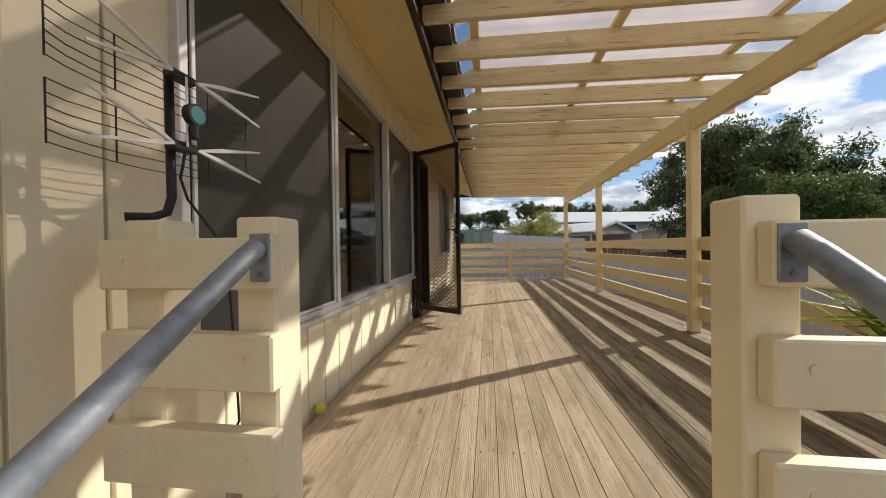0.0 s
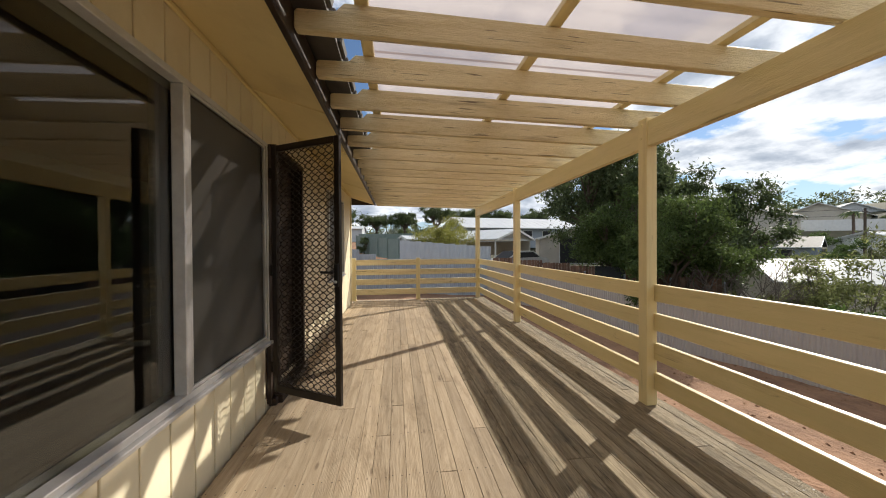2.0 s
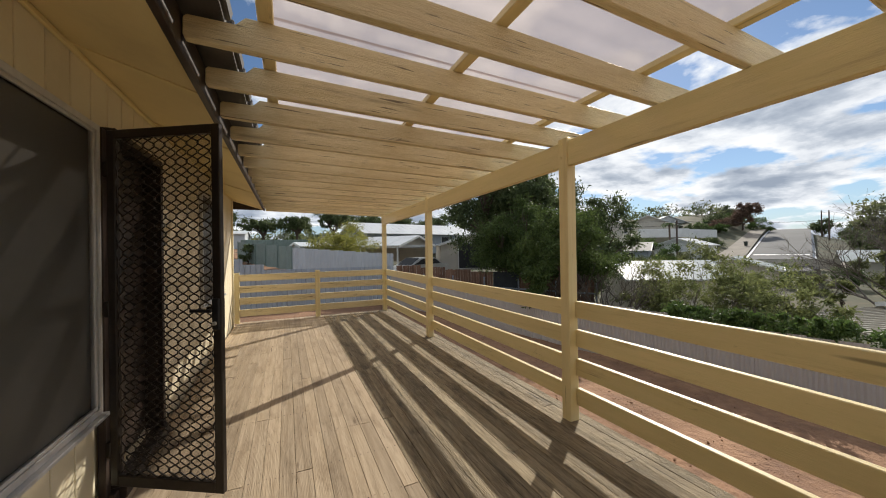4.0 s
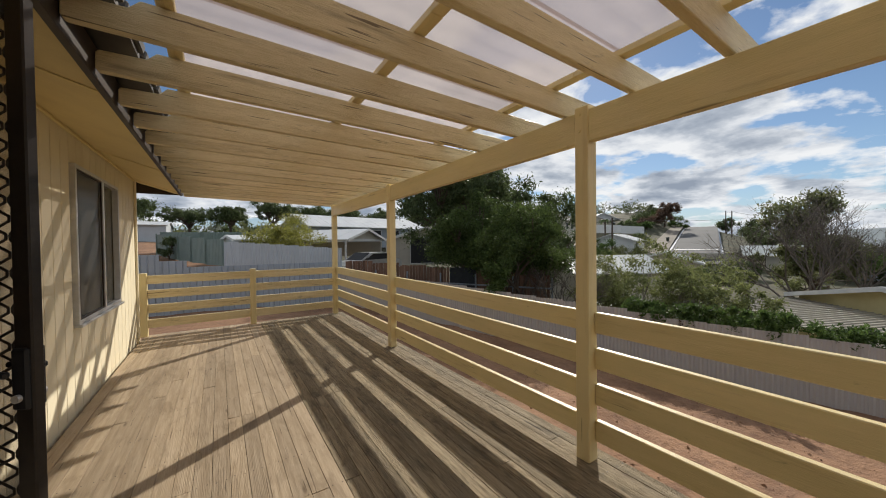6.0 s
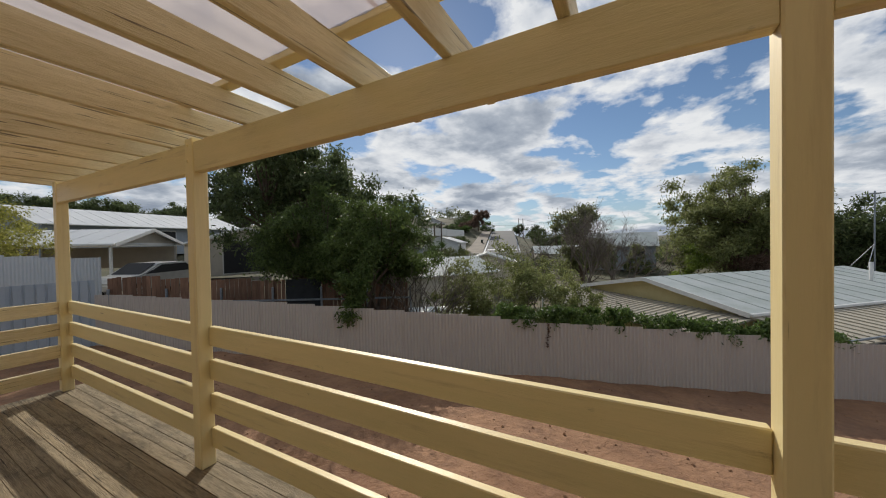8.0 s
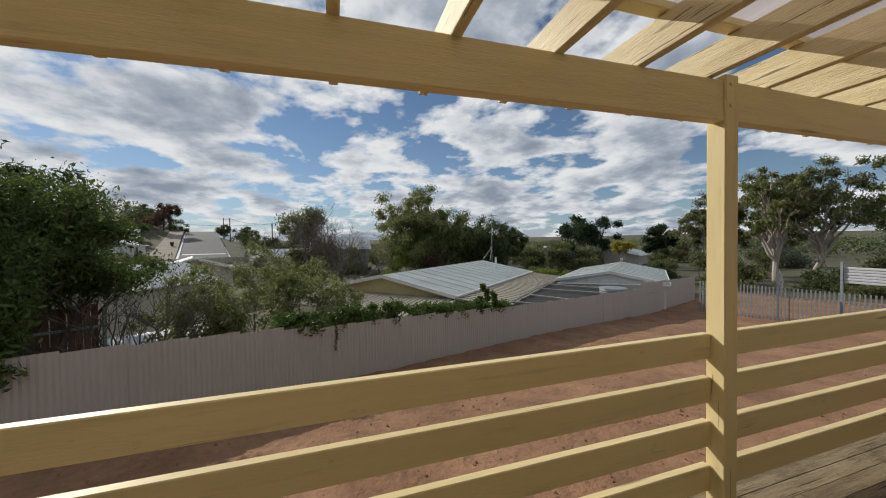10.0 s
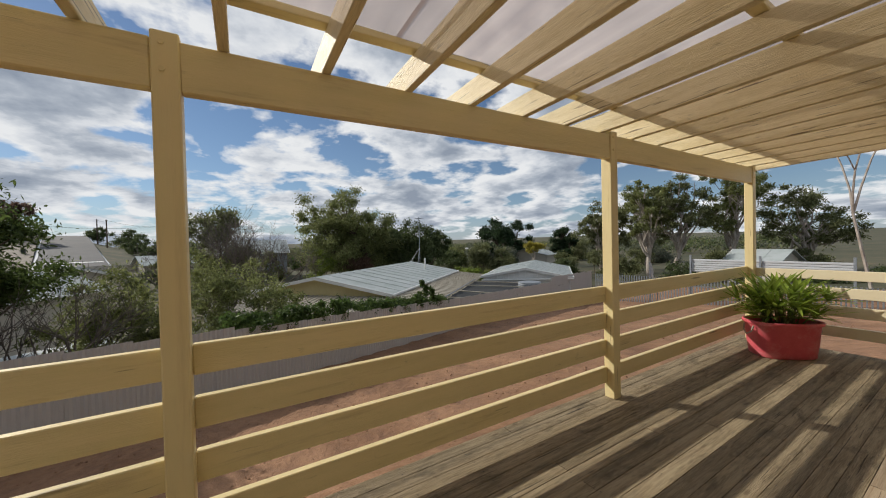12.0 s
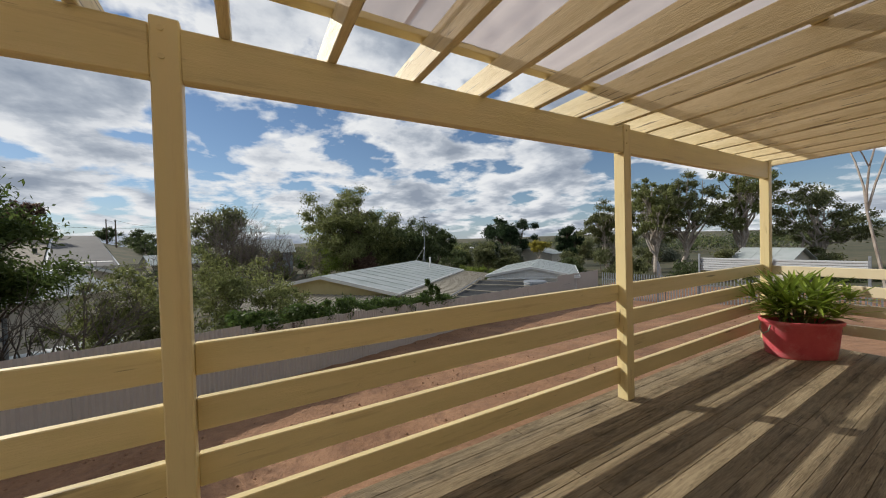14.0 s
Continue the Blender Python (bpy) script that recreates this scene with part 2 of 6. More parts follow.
FENCE_WHITE = mat("fence_sheet_pale", (0.50, 0.52, 0.54), (0.46, 0.48, 0.5), 1.5, 0.55, 0.05, vary=0.04)
PALING = mat("paling_timber", (0.20, 0.115, 0.075), (0.13, 0.07, 0.045), 5, 0.85, 0.3, stretch=(5, 5, 0.6), vary=0.3)
ROOF_GREY = mat("roof_sheet_grey", (0.40, 0.43, 0.43), (0.30, 0.34, 0.33), 0.6, 0.5, 0.05, stain=(0.2, 0.24, 0.2), stain_amt=0.5, stain_scale=1.4)
ROOF_WHITE = mat("roof_sheet_white", (0.62, 0.63, 0.63), (0.55, 0.56, 0.57), 0.6, 0.45, 0.04)
ROOF_BEIGE = mat("roof_sheet_beige", (0.40, 0.36, 0.29), (0.33, 0.30, 0.24), 1.0, 0.6, 0.05, stain=(0.2, 0.19, 0.16), stain_amt=0.4)
ROOF_DARK = mat("roof_tiles_dark", (0.10, 0.09, 0.085), (0.07, 0.065, 0.06), 4, 0.7, 0.2)
YELLOW_WALL = mat("pale_yellow_render", (0.62, 0.52, 0.27), (0.56, 0.46, 0.23), 2, 0.8, 0.05)
GREY_WALL = mat("grey_weatherboard", (0.30, 0.33, 0.36), (0.26, 0.29, 0.32), 2, 0.7, 0.05)
CREAM_WALL = mat("cream_render", (0.55, 0.50, 0.42), (0.48, 0.44, 0.37), 2, 0.8, 0.05)
WHITE = mat("white_paint", (0.72, 0.72, 0.70), (0.64, 0.64, 0.62), 3, 0.5, 0.04)
DARK = mat("dark_opening", (0.03, 0.03, 0.032), None, 5, 0.7, 0.0)
BARK = mat("bark", (0.13, 0.095, 0.07), (0.07, 0.05, 0.038), 9, 0.9, 0.5, stretch=(3, 3, 0.7))
BARK_GREY = mat("bark_grey", (0.19, 0.155, 0.13), (0.10, 0.085, 0.07), 9, 0.9, 0.4, stretch=(3, 3, 0.7))
BARK_PALE = mat("bark_pale_gum", (0.48, 0.43, 0.38), (0.28, 0.23, 0.19), 4, 0.8, 0.3, stretch=(2, 2, 0.5))
LEAF = {}
for key, c in {"wattle": (0.062, 0.088, 0.024), "dark": (0.072, 0.093, 0.038), "gum": (0.125, 0.135, 0.06), "olive": (0.15, 0.165, 0.062),
               "bright": (0.13, 0.17, 0.03), "yellow": (0.30, 0.26, 0.05), "hedge": (0.06, 0.095, 0.025), "grey": (0.11, 0.12, 0.085),
               "russet": (0.11, 0.07, 0.05), "pine": (0.03, 0.05, 0.022), "palm": (0.17, 0.23, 0.035), "acacia": (0.20, 0.195, 0.045)}.items():
    LEAF[key] = mat("leaves_" + key, tuple(v * 1.55 for v in c), tuple(v * 1.05 for v in c), 2.0, 0.55, 0.0, vary=0.45, island=True, translucent=0.45, spec=0.25)
ASPHALT = mat("asphalt", (0.10, 0.10, 0.102), (0.08, 0.08, 0.082), 0.3, 0.85, 0.1, fine=3)
VERGE = mat("pale_gravel_verge", (0.25, 0.215, 0.175), (0.19, 0.165, 0.13), 0.5, 0.9, 0.1, fine=4)
RED_PLASTIC = mat("faded_red_plastic", (0.74, 0.135, 0.165), (0.66, 0.10, 0.125), 5, 0.45, 0.08, stain=(0.78, 0.34, 0.35), stain_amt=0.65, stain_scale=4)
BALL = mat("tennis_felt", (0.55, 0.58, 0.10), (0.42, 0.45, 0.08), 40, 0.95, 0.4)
TEAL = mat("teal_label", (0.06, 0.30, 0.28), (0.05, 0.24, 0.23), 10, 0.5, 0.0)
ROPE = mat("grey_rope", (0.40, 0.37, 0.31), None, 60, 0.9, 0.3)
CURTAIN = mat("grey_curtain", (0.16, 0.15, 0.14), (0.11, 0.10, 0.095), 3, 0.9, 0.1, stretch=(8, 8, 0.4))
# room paint darkened: the indoor shade is put into its colour
ROOM = mat("shade_darkened_room_paint", (0.16, 0.15, 0.135), (0.13, 0.12, 0.11), 2, 0.8, 0.02)
SHADECLOTH = mat("black_shade_cloth", (0.035, 0.038, 0.04), (0.022, 0.024, 0.026), 3, 0.9, 0.2)
CARPAINT = mat("silver_car_paint", (0.55, 0.55, 0.53), None, 3, 0.3, 0.0, metal=0.4)
BINGREEN = mat("dark_green_plastic", (0.03, 0.045, 0.035), None, 3, 0.5, 0.0)


def see_through(name, tint, gloss_rough, alpha, body=None, trans=0.0, face=0.05, edge=0.95):
    """Glass, flyscreen and plastic sheet: light passes, part of it is scattered, the face shines, most at a glance."""
    m = bpy.data.materials.new(name)
    m.use_nodes = True
    t = m.node_tree
    L = t.links.new
    t.nodes.remove(t.nodes["Principled BSDF"])
    clear = nd(t, "ShaderNodeBsdfTransparent")
    clear.inputs[0].default_value = (*tint, 1)
    base = clear.outputs[0]
    if body:
        d = nd(t, "ShaderNodeBsdfDiffuse")
        tc = nd(t, "ShaderNodeTexCoord")
        n = nd(t, "ShaderNodeTexNoise", i_Scale=1.4, i_Detail=6.0)
        L(tc.outputs["Object"], n.inputs["Vector"])
        r = ramp(t, [(0.35, tuple(v * 0.75 for v in body)), (0.7, body)])
        L(n.outputs[0], r.inputs[0])
        L(r.outputs[0], d.inputs[0])
        dif = d.outputs[0]
        if trans:
            tr = nd(t, "ShaderNodeBsdfTranslucent")
            L(r.outputs[0], tr.inputs[0])
            mt = nd(t, "ShaderNodeMixShader", n_0=trans)
            L(dif, mt.inputs[1])
            L(tr.outputs[0], mt.inputs[2])
            dif = mt.outputs[0]
        mb = nd(t, "ShaderNodeMixShader", n_0=alpha)
        L(base, mb.inputs[1])
        L(dif, mb.inputs[2])
        base = mb.outputs[0]
    g = nd(t, "ShaderNodeBsdfGlossy", i_Roughness=gloss_rough)
    lw = nd(t, "ShaderNodeLayerWeight", i_Blend=0.5)
    pw = nd(t, "ShaderNodeMath", operation="POWER", n_1=3.6)
    L(lw.outputs["Facing"], pw.inputs[0])
    f = nd(t, "ShaderNodeMath", operation="MULTIPLY_ADD", n_1=edge, n_2=face)
    L(pw.outputs[0], f.inputs[0])
    ms = nd(t, "ShaderNodeMixShader")
    L(f.outputs[0], ms.inputs[0])
    L(base, ms.inputs[1])
    L(g.outputs[0], ms.inputs[2])
    L(ms.outputs[0], t.nodes["Material Output"].inputs[0])
    return m


GLASS = see_through("window_glass", (0.80, 0.83, 0.81), 0.0, 0.0, face=0.06, edge=0.9)
SCREEN = see_through("grey_flyscreen", (0.55, 0.55, 0.55), 0.4, 0.60, body=(0.135, 0.132, 0.117), face=0.008, edge=0.52)
DOORSCREEN = see_through("door_flyscreen", (0.86, 0.85, 0.84), 0.5, 0.12, body=(0.08, 0.075, 0.07), face=0.0, edge=0.05)
POLY = see_through("tinted_plastic_roofing", (0.93, 0.86, 0.85), 0.3, 0.78, body=(0.56, 0.478, 0.44), trans=0.86, face=0.01, edge=0.12)

# ---- mesh helpers ----


def box(sx, sy, sz, at=(0, 0, 0), bev=0.0, bm=None, seg=1):
    own = bmesh.new()
    bmesh.ops.create_cube(own, size=1, matrix=Matrix.Translation(at) @ Matrix.Diagonal((sx, sy, sz, 1)))
    if bev:
        bmesh.ops.bevel(own, geom=own.edges[:], offset=bev, segments=seg, affect="EDGES")
    if bm is None:
        return own
    me = bpy.data.meshes.new("t")
    own.to_mesh(me)
    own.free()
    bm.from_mesh(me)
    bpy.data.meshes.remove(me)
    return bm


def mesh_of(name, bm, material, smooth=False):
    me = bpy.data.meshes.new(name)
    bm.to_mesh(me)
    bm.free()
    me.materials.append(material)
    if smooth:
        me.polygons.foreach_set("use_smooth", [True] * len(me.polygons))
    return me


def part(name, bm, material, parent=None, label="", at=None, smooth=False):
    me = bm if isinstance(bm, bpy.types.Mesh) else mesh_of(name, bm, material, smooth)
    ob = new(name, me)
    if at is not None:
        ob.matrix_basis = at if isinstance(at, Matrix) else Matrix.Translation(at)
    if parent is not None:
        ob.parent = parent
    return tagged(ob, label) if label else ob


def thing(name, label, category, at=(0, 0, 0), group="", kind="", turn=0.0):
    ob = new(name)
    ob.empty_display_size = 0.1
    ob.matrix_basis = at if isinstance(at, Matrix) else pose(*at, 0, 0, turn)
    return tagged(ob, label, category, group, kind)


def tube(pts, radii, sides=6, bm=None, cap=True):
    """A tapered tube along points, in one piece."""
    bm = bm or bmesh.new()
    pts = [Vector(p) for p in pts]
    if not hasattr(radii, "__len__"):
        radii = [radii] * len(pts)
    rings = []
    side = None
    for i, p in enumerate(pts):
        d = (pts[min(i + 1, len(pts) - 1)] - pts[max(i - 1, 0)]).normalized()
        if side is None:
            side = d.orthogonal().normalized()
        side = (side - d * side.dot(d)).normalized()
        up = d.cross(side)
        rings.append([bm.verts.new(p + (side * math.cos(2 * math.pi * k / sides) + up * math.sin(2 * math.pi * k / sides)) * radii[i]) for k in range(sides)])
    for a, b in zip(rings, rings[1:]):
        for k in range(sides):
            bm.faces.new((a[k], a[(k + 1) % sides], b[(k + 1) % sides], b[k]))
    if cap:
        bm.faces.new(rings[0][::-1])
        bm.faces.new(rings[-1])
    return bm


def prism(profile, length, axis="y", bm=None):
    """A closed profile in (x, z), drawn out along y from 0 to length."""
    bm = bm or bmesh.new()
    a = [bm.verts.new((p[0], 0, p[1])) for p in profile]
    b = [bm.verts.new((p[0], length, p[1])) for p in profile]
    n = len(profile)
    for k in range(n):
        bm.faces.new((a[k], b[k], b[(k + 1) % n], a[(k + 1) % n]))
    bm.faces.new(a)
    bm.faces.new(b[::-1])
    bmesh.ops.recalc_face_normals(bm, faces=bm.faces[:])
    return bm


def from_arrays(name, verts, faces, material, smooth=False):
    me = bpy.data.meshes.new(name)
    me.from_pydata([tuple(v) for v in verts], [], [tuple(f) for f in faces])
    me.materials.append(material)
    if smooth:
        me.polygons.foreach_set("use_smooth", [True] * len(me.polygons))
    return me


rnd = random.Random(7)
npr = np.random.RandomState(11)

# ---- ground ----
FX, FY, FDX, FDY = 11.145, 1.42, 0.263, -0.715     # side fence: a post and the step of one sheet


def fence_x(y):
    return FX + (y - FY) * FDX / FDY


def base_z(y):
    """Soil level along the side fence."""
    return float(np.interp(y, (-40, -10, -7.8, -4.3, 0, 4.1, 5.4, 9, 12.3, 17, 30), (-2.8, -2.42, -2.24, -1.99, -1.74, -1.6, -1.5, -1.43, -1.19, -1.08, -0.3)))


ROAD_DIR = Vector((0.951, 0.309))
ROAD_FROM = Vector((2.0, 4.8))


def ground_z(x, y):
    xf = fence_x(y)
    zf = base_z(y)
    if x <= xf:
        k = min(max((x - 2.5) / (xf - 2.5), 0), 1)
        house = float(np.interp(y, (-12, -2, 9, 18), (-1.2, -0.72, -0.75, -0.95)))
        z = house + (zf - house) * k ** 0.62
    else:
        z = zf + (-3.4 - zf) * (1 - math.exp(-(x - xf) / 7))
    # rise behind the rear fence and the street's hill, low plain to the south
    if y > 17:
        up = min((y - 17) / 40, 1)
        z += (2.6 - z) * up * (1 if x < 25 else max(0, 1 - (x - 25) / 40))
    d = x * ROAD_DIR.x + y * ROAD_DIR.y
    s = -x * ROAD_DIR.y + y * ROAD_DIR.x
    k = min(max((d - 38) / 104, 0), 1)
    k = k * k * (3 - 2 * k)
    side = min(max((s + 22) / 26, 0), 1)
    z += k * side * (9.0 + 0.42 * min(max(s - 8, 0), 14))
    if d > 150:
        z -= (d - 150) * 0.02 * side
    far = max(math.hypot(x, y) - 450, 0)
    z += min(far / 1000, 1) * 19.0 * (1 if s < 20 else 0)
    return z


def ground():
    xs = sorted(set([-400, -200, -100, -60, -30, -15, -8] + [round(-4 + 0.35 * i, 2) for i in range(66)] + [20 + 2.5 * i for i in range(60)]
                    + [180, 220, 280, 400, 700, 1200, 2000]))
    ys = sorted(set([-2000, -1200, -700, -400, -250, -180, -140, -110, -90, -75] + [-60 + 2.5 * i for i in range(19)] + [round(-13 + 0.35 * i, 2) for i in range(92)]
                    + [20 + 2.5 * i for i in range(30)] + [100, 120, 150, 200, 300, 500, 1000]))
    verts, faces, yard = [], [], []
    for x in xs:
        for y in ys:
            z = ground_z(x, y)
            if -5 < x < fence_x(y) + 0.2 and -13 < y < 19:
                v = Vector((x, y, 0))
                z += 0.05 * noise.noise(v * 0.9) + 0.035 * noise.noise(v * 2.3)
            elif math.hypot(x, y) > 500:
                z += 10 * noise.noise(Vector((x, y, 0)) * 0.0011) if y < 200 else 0
            verts.append((x, y, z))
    ny = len(ys)
    for i in range(len(xs) - 1):
        for j in range(ny - 1):
            faces.append((i * ny + j, (i + 1) * ny + j, (i + 1) * ny + j + 1, i * ny + j + 1))
            cx, cy = (xs[i] + xs[i + 1]) / 2, (ys[j] + ys[j + 1]) / 2
            yard.append(0 if (cx < fence_x(cy) + 0.3 and -22 < cy < 54 and cx > -40) else 1)
    me = from_arrays("ground", verts, faces, SOIL, True)
    me.materials.append(GRASS)
    me.polygons.foreach_set("material_index", yard)
    tagged(part("ground", me, None), "bare red soil yard running into dry grass country", "ground", kind="structure")


ground()


def soil_clods():
    """Loose clods and small stones trodden into the bare yard."""
    g = np.random.RandomState(17)
    oct_v = np.array([(1, 0, 0), (0, 1, 0), (-1, 0, 0), (0, -1, 0), (0, 0, 0.7), (0, 0, -0.7)])
    oct_f = np.array([(0, 1, 4), (1, 2, 4), (2, 3, 4), (3, 0, 4), (1, 0, 5), (2, 1, 5), (3, 2, 5), (0, 3, 5)])
    verts, faces = [], []
    for i in range(5200):
        y = g.uniform(-11, 15.5)
        x = g.uniform(3.6, fence_x(y) - 0.15)
        if noise.noise(Vector((x, y, 3.0)) * 0.55) < -0.12 and i % 4:
            continue
        v = Vector((x, y, 0))
        z = ground_z(x, y) + 0.05 * noise.noise(v * 0.9) + 0.035 * noise.noise(v * 2.3)
        r = 0.007 + 0.025 * g.uniform() ** 3
        a = g.uniform(0, 6.28)
        rot = np.array([(math.cos(a), -math.sin(a), 0), (math.sin(a), math.cos(a), 0), (0, 0, 1)])
        p = (oct_v * g.uniform(0.6, 1.4, (6, 1))) @ rot * r + np.array((x, y, z + r * 0.2))
        faces.extend((oct_f + len(verts)).tolist())
        verts.extend(p.tolist())
    tagged(part("soil_clods", from_arrays("soil_clods", verts, faces, SOIL), None), "loose red soil clods scattered over the yard", "soil", kind="stuff")


soil_clods()


def strip(name, a, b, width, off, lift, material, label, category, n=40):
    """A paved strip that lies on the land along the street."""
    verts, faces = [], []
    for i in range(n + 1):
        d = a + (b - a) * i / n
        for q in (-1, -0.33, 0.33, 1):
            s = off + q * width / 2
            p = ROAD_FROM + ROAD_DIR * d + Vector((-ROAD_DIR.y, ROAD_DIR.x)) * s
            zc = ground_z(*(ROAD_FROM + ROAD_DIR * d + Vector((-ROAD_DIR.y, ROAD_DIR.x)) * off))
            verts.append((p.x, p.y, zc + lift))
    for i in range(n):
        for q in range(3):
            k = i * 4 + q
            faces.append((k, k + 4, k + 5, k + 1))
    tagged(part(name, from_arrays(name, verts, faces, material), None), label, category, kind="structure")


strip("road", 58, 175, 7.0, 0, 0.25, ASPHALT, "sunlit grey asphalt street climbing the hill", "road")
strip("verge", 62, 175, 4.5, 6.2, 0.2, VERGE, "pale gravel verge beside the street", "verge")
strip("kerb", 62, 175, 0.35, 3.7, 0.33, FENCE_WHITE, "pale concrete kerb along the street", "kerb")
strip("kerb", 62, 175, 0.35, -3.7, 0.33, FENCE_WHITE, "pale concrete kerb along the street", "kerb")
strip("road_line", 74, 74.9, 6.4, 0, 0.29, WHITE, "white painted stop line across the street", "road marking", n=2)

# ---- house wall, windows, door, eave ----
WALL_TOP, HOUSE_END, HOUSE_START = 2.52, 9.12, -3.028
OPEN = [(0.49, 3.84, 0.555, 2.18), (3.92, 4.76, 0.07, 2.20), (6.40, 7.95, 0.78, 2.23)]   # y0 y1 z0 z1


def wall_main():
    w = tagged(new("wall_east"), "cream painted fibre-cement clad house wall", "wall", kind="structure")
    bm = bmesh.new()
    edges = [HOUSE_START] + [v for o in OPEN for v in o[:2]] + [HOUSE_END]
    for i in range(0, len(edges) - 1):
        y0, y1 = edges[i], edges[i + 1]
        if i % 2 == 0:
            box(0.12, y1 - y0, 3.36, (-0.075, (y0 + y1) / 2, 0.88), bm=bm)
        else:
            o = OPEN[i // 2]
            box(0.12, y1 - y0, o[2] + 0.8, (-0.075, (y0 + y1) / 2, (o[2] - 0.8) / 2), bm=bm)
            box(0.12, y1 - y0, WALL_TOP - o[3], (-0.075, (y0 + y1) / 2, (o[3] + WALL_TOP) / 2), bm=bm)
    part("wall_core", bm, WALL, w)
    pitch, meshes = 0.196, {}
    y = HOUSE_START
    while y < HOUSE_END - 0.02:
        y1 = min(y + pitch, HOUSE_END)
        mid = (y + y1) / 2
        spans = [(-0.25, WALL_TOP)]
        for o in OPEN:
            if o[0] - 0.02 < mid < o[1] + 0.02:
                spans = [(-0.25, o[2]), (o[3], WALL_TOP)]
        for z0, z1 in spans:
            key = (round(z1 - z0, 3), round(y1 - y, 3))
            if key not in meshes:
                meshes[key] = mesh_of("cladding_board", box(0.015, key[1] - 0.010, key[0], bev=0.003), WALL)
            part("cladding_board", meshes[key], None, w, at=(-0.0075, mid, (z0 + z1) / 2))
        y = y1
    # the rest of the house closes the place
    part("end_wall", box(7.0, 0.12, 3.36, (-3.64, HOUSE_END - 0.06, 0.88)), WALL, w)
    part("end_wall", box(7.0, 0.12, 3.36, (-3.64, HOUSE_START + 0.06, 0.88)), WALL, w)
    part("back_wall", box(0.12, HOUSE_END - HOUSE_START, 3.36, (-7.1, (HOUSE_END + HOUSE_START) / 2, 0.88)), WALL, w)
    part("corner_trim", box(0.03, 0.05, 2.8, (0.016, HOUSE_END - 0.026, 1.15), bev=0.004), WALL, w)
    # plain room surfaces behind the openings, coloured dark for indoor shade
    tagged(part("floor_inside", box(6.9, HOUSE_END - HOUSE_START - 0.3, 0.1, (-3.6, 2.9, -0.02)), ROOM), "indoor floor with the room's shade in its colour", "floor", kind="structure")
    tagged(part("ceiling_inside", box(6.9, HOUSE_END - HOUSE_START - 0.3, 0.1, (-3.6, 2.9, 2.5)), ROOM), "indoor ceiling with the room's shade in its colour", "ceiling", kind="structure")
    tagged(part("wall_inside", box(0.1, HOUSE_END - HOUSE_START - 0.3, 2.4, (-3.2, 2.9, 1.25)), ROOM), "indoor wall with the room's shade in its colour", "wall", kind="structure")


wall_main()


def frame_bars(win, y0, y1, z0, z1, wide, thick, x, material):
    for n, s, c in (("frame_bar", (thick, y1 - y0, wide), (x, (y0 + y1) / 2, z0 + wide / 2)),
                    ("frame_bar", (thick, y1 - y0, wide), (x, (y0 + y1) / 2, z1 - wide / 2)),
                    ("frame_bar", (thick, wide, z1 - z0 - 2 * wide), (x, y0 + wide / 2, (z0 + z1) / 2)),
                    ("frame_bar", (thick, wide, z1 - z0 - 2 * wide), (x, y1 - wide / 2, (z0 + z1) / 2))):
        part(n, box(*s, bev=0.003), material, win, at=c)


def window(name, o, splits, label):
    """Aluminium window: outer frame, mullions, and per light either clear glass or glass behind a flyscreen."""
    win = tagged(new(name), label, "window", kind="structure")
    y0, y1, z0, z1 = o
    frame_bars(win, y0, y1, z0, z1, 0.035, 0.06, 0.005, ALU)
    part("window_sill", box(0.06, y1 - y0 + 0.04, 0.022, (0.03, (y0 + y1) / 2, z0 - 0.012), bev=0.004), ALU, win)
    for i, (a, b, screened) in enumerate(splits):
        if i:
            part("mullion", box(0.062, 0.045, z1 - z0 - 0.07, (0.008, a, (z0 + z1) / 2), bev=0.004), ALU, win)
        part("glass_pane", box(0.005, b - a - 0.02, z1 - z0 - 0.06, (-0.03, (a + b) / 2, (z0 + z1) / 2)), GLASS, win)
        if screened:
            sa, sb = a + 0.03, b - 0.03
            part("flyscreen", box(0.002, sb - sa - 0.03, z1 - z0 - 0.1, (0.008, (sa + sb) / 2, (z0 + z1) / 2)), SCREEN, win, "dark grey woven flyscreen")
            frame_bars(win, sa, sb, z0 + 0.037, z1 - 0.037, 0.018, 0.012, 0.026, ALU if name == "window_1" else BROWN)


window("window_1", OPEN[0], ((0.51, 1.61, True), (1.61, 2.745, False), (2.745, 3.82, True)),
       "wide silver aluminium window with two dark flyscreens")
window("window_2", OPEN[2], ((6.42, 7.25, True), (7.25, 7.93, False)), "silver aluminium sliding window, half behind a dark flyscreen")


def curtain(y0, y1, z0, z1):
    n = 60
    verts, faces = [], []
    for i in range(n + 1):
        y = y0 + (y1 - y0) * i / n
        x = -0.17 + 0.028 * math.sin(i * 1.25) + 0.012 * math.sin(i * 0.53)
        verts += [(x, y, z0), (x, y, z1), (x - 0.006, y, z0), (x - 0.006, y, z1)]
    for i in range(n):
        k = 4 * i
        faces += [(k, k + 4, k + 5, k + 1), (k + 2, k + 3, k + 7, k + 6), (k + 1, k + 5, k + 7, k + 3), (k, k + 2, k + 6, k + 4)]
    tagged(part("curtain", from_arrays("curtain", verts, faces, CURTAIN, True), None), "grey pleated curtain hanging behind the window", "curtain")


curtain(2.8, 3.9, 0.4, 2.3)
curtain(0.4, 1.6, 0.4, 2.3)
curtain(6.3, 7.2, 0.5, 2.3)


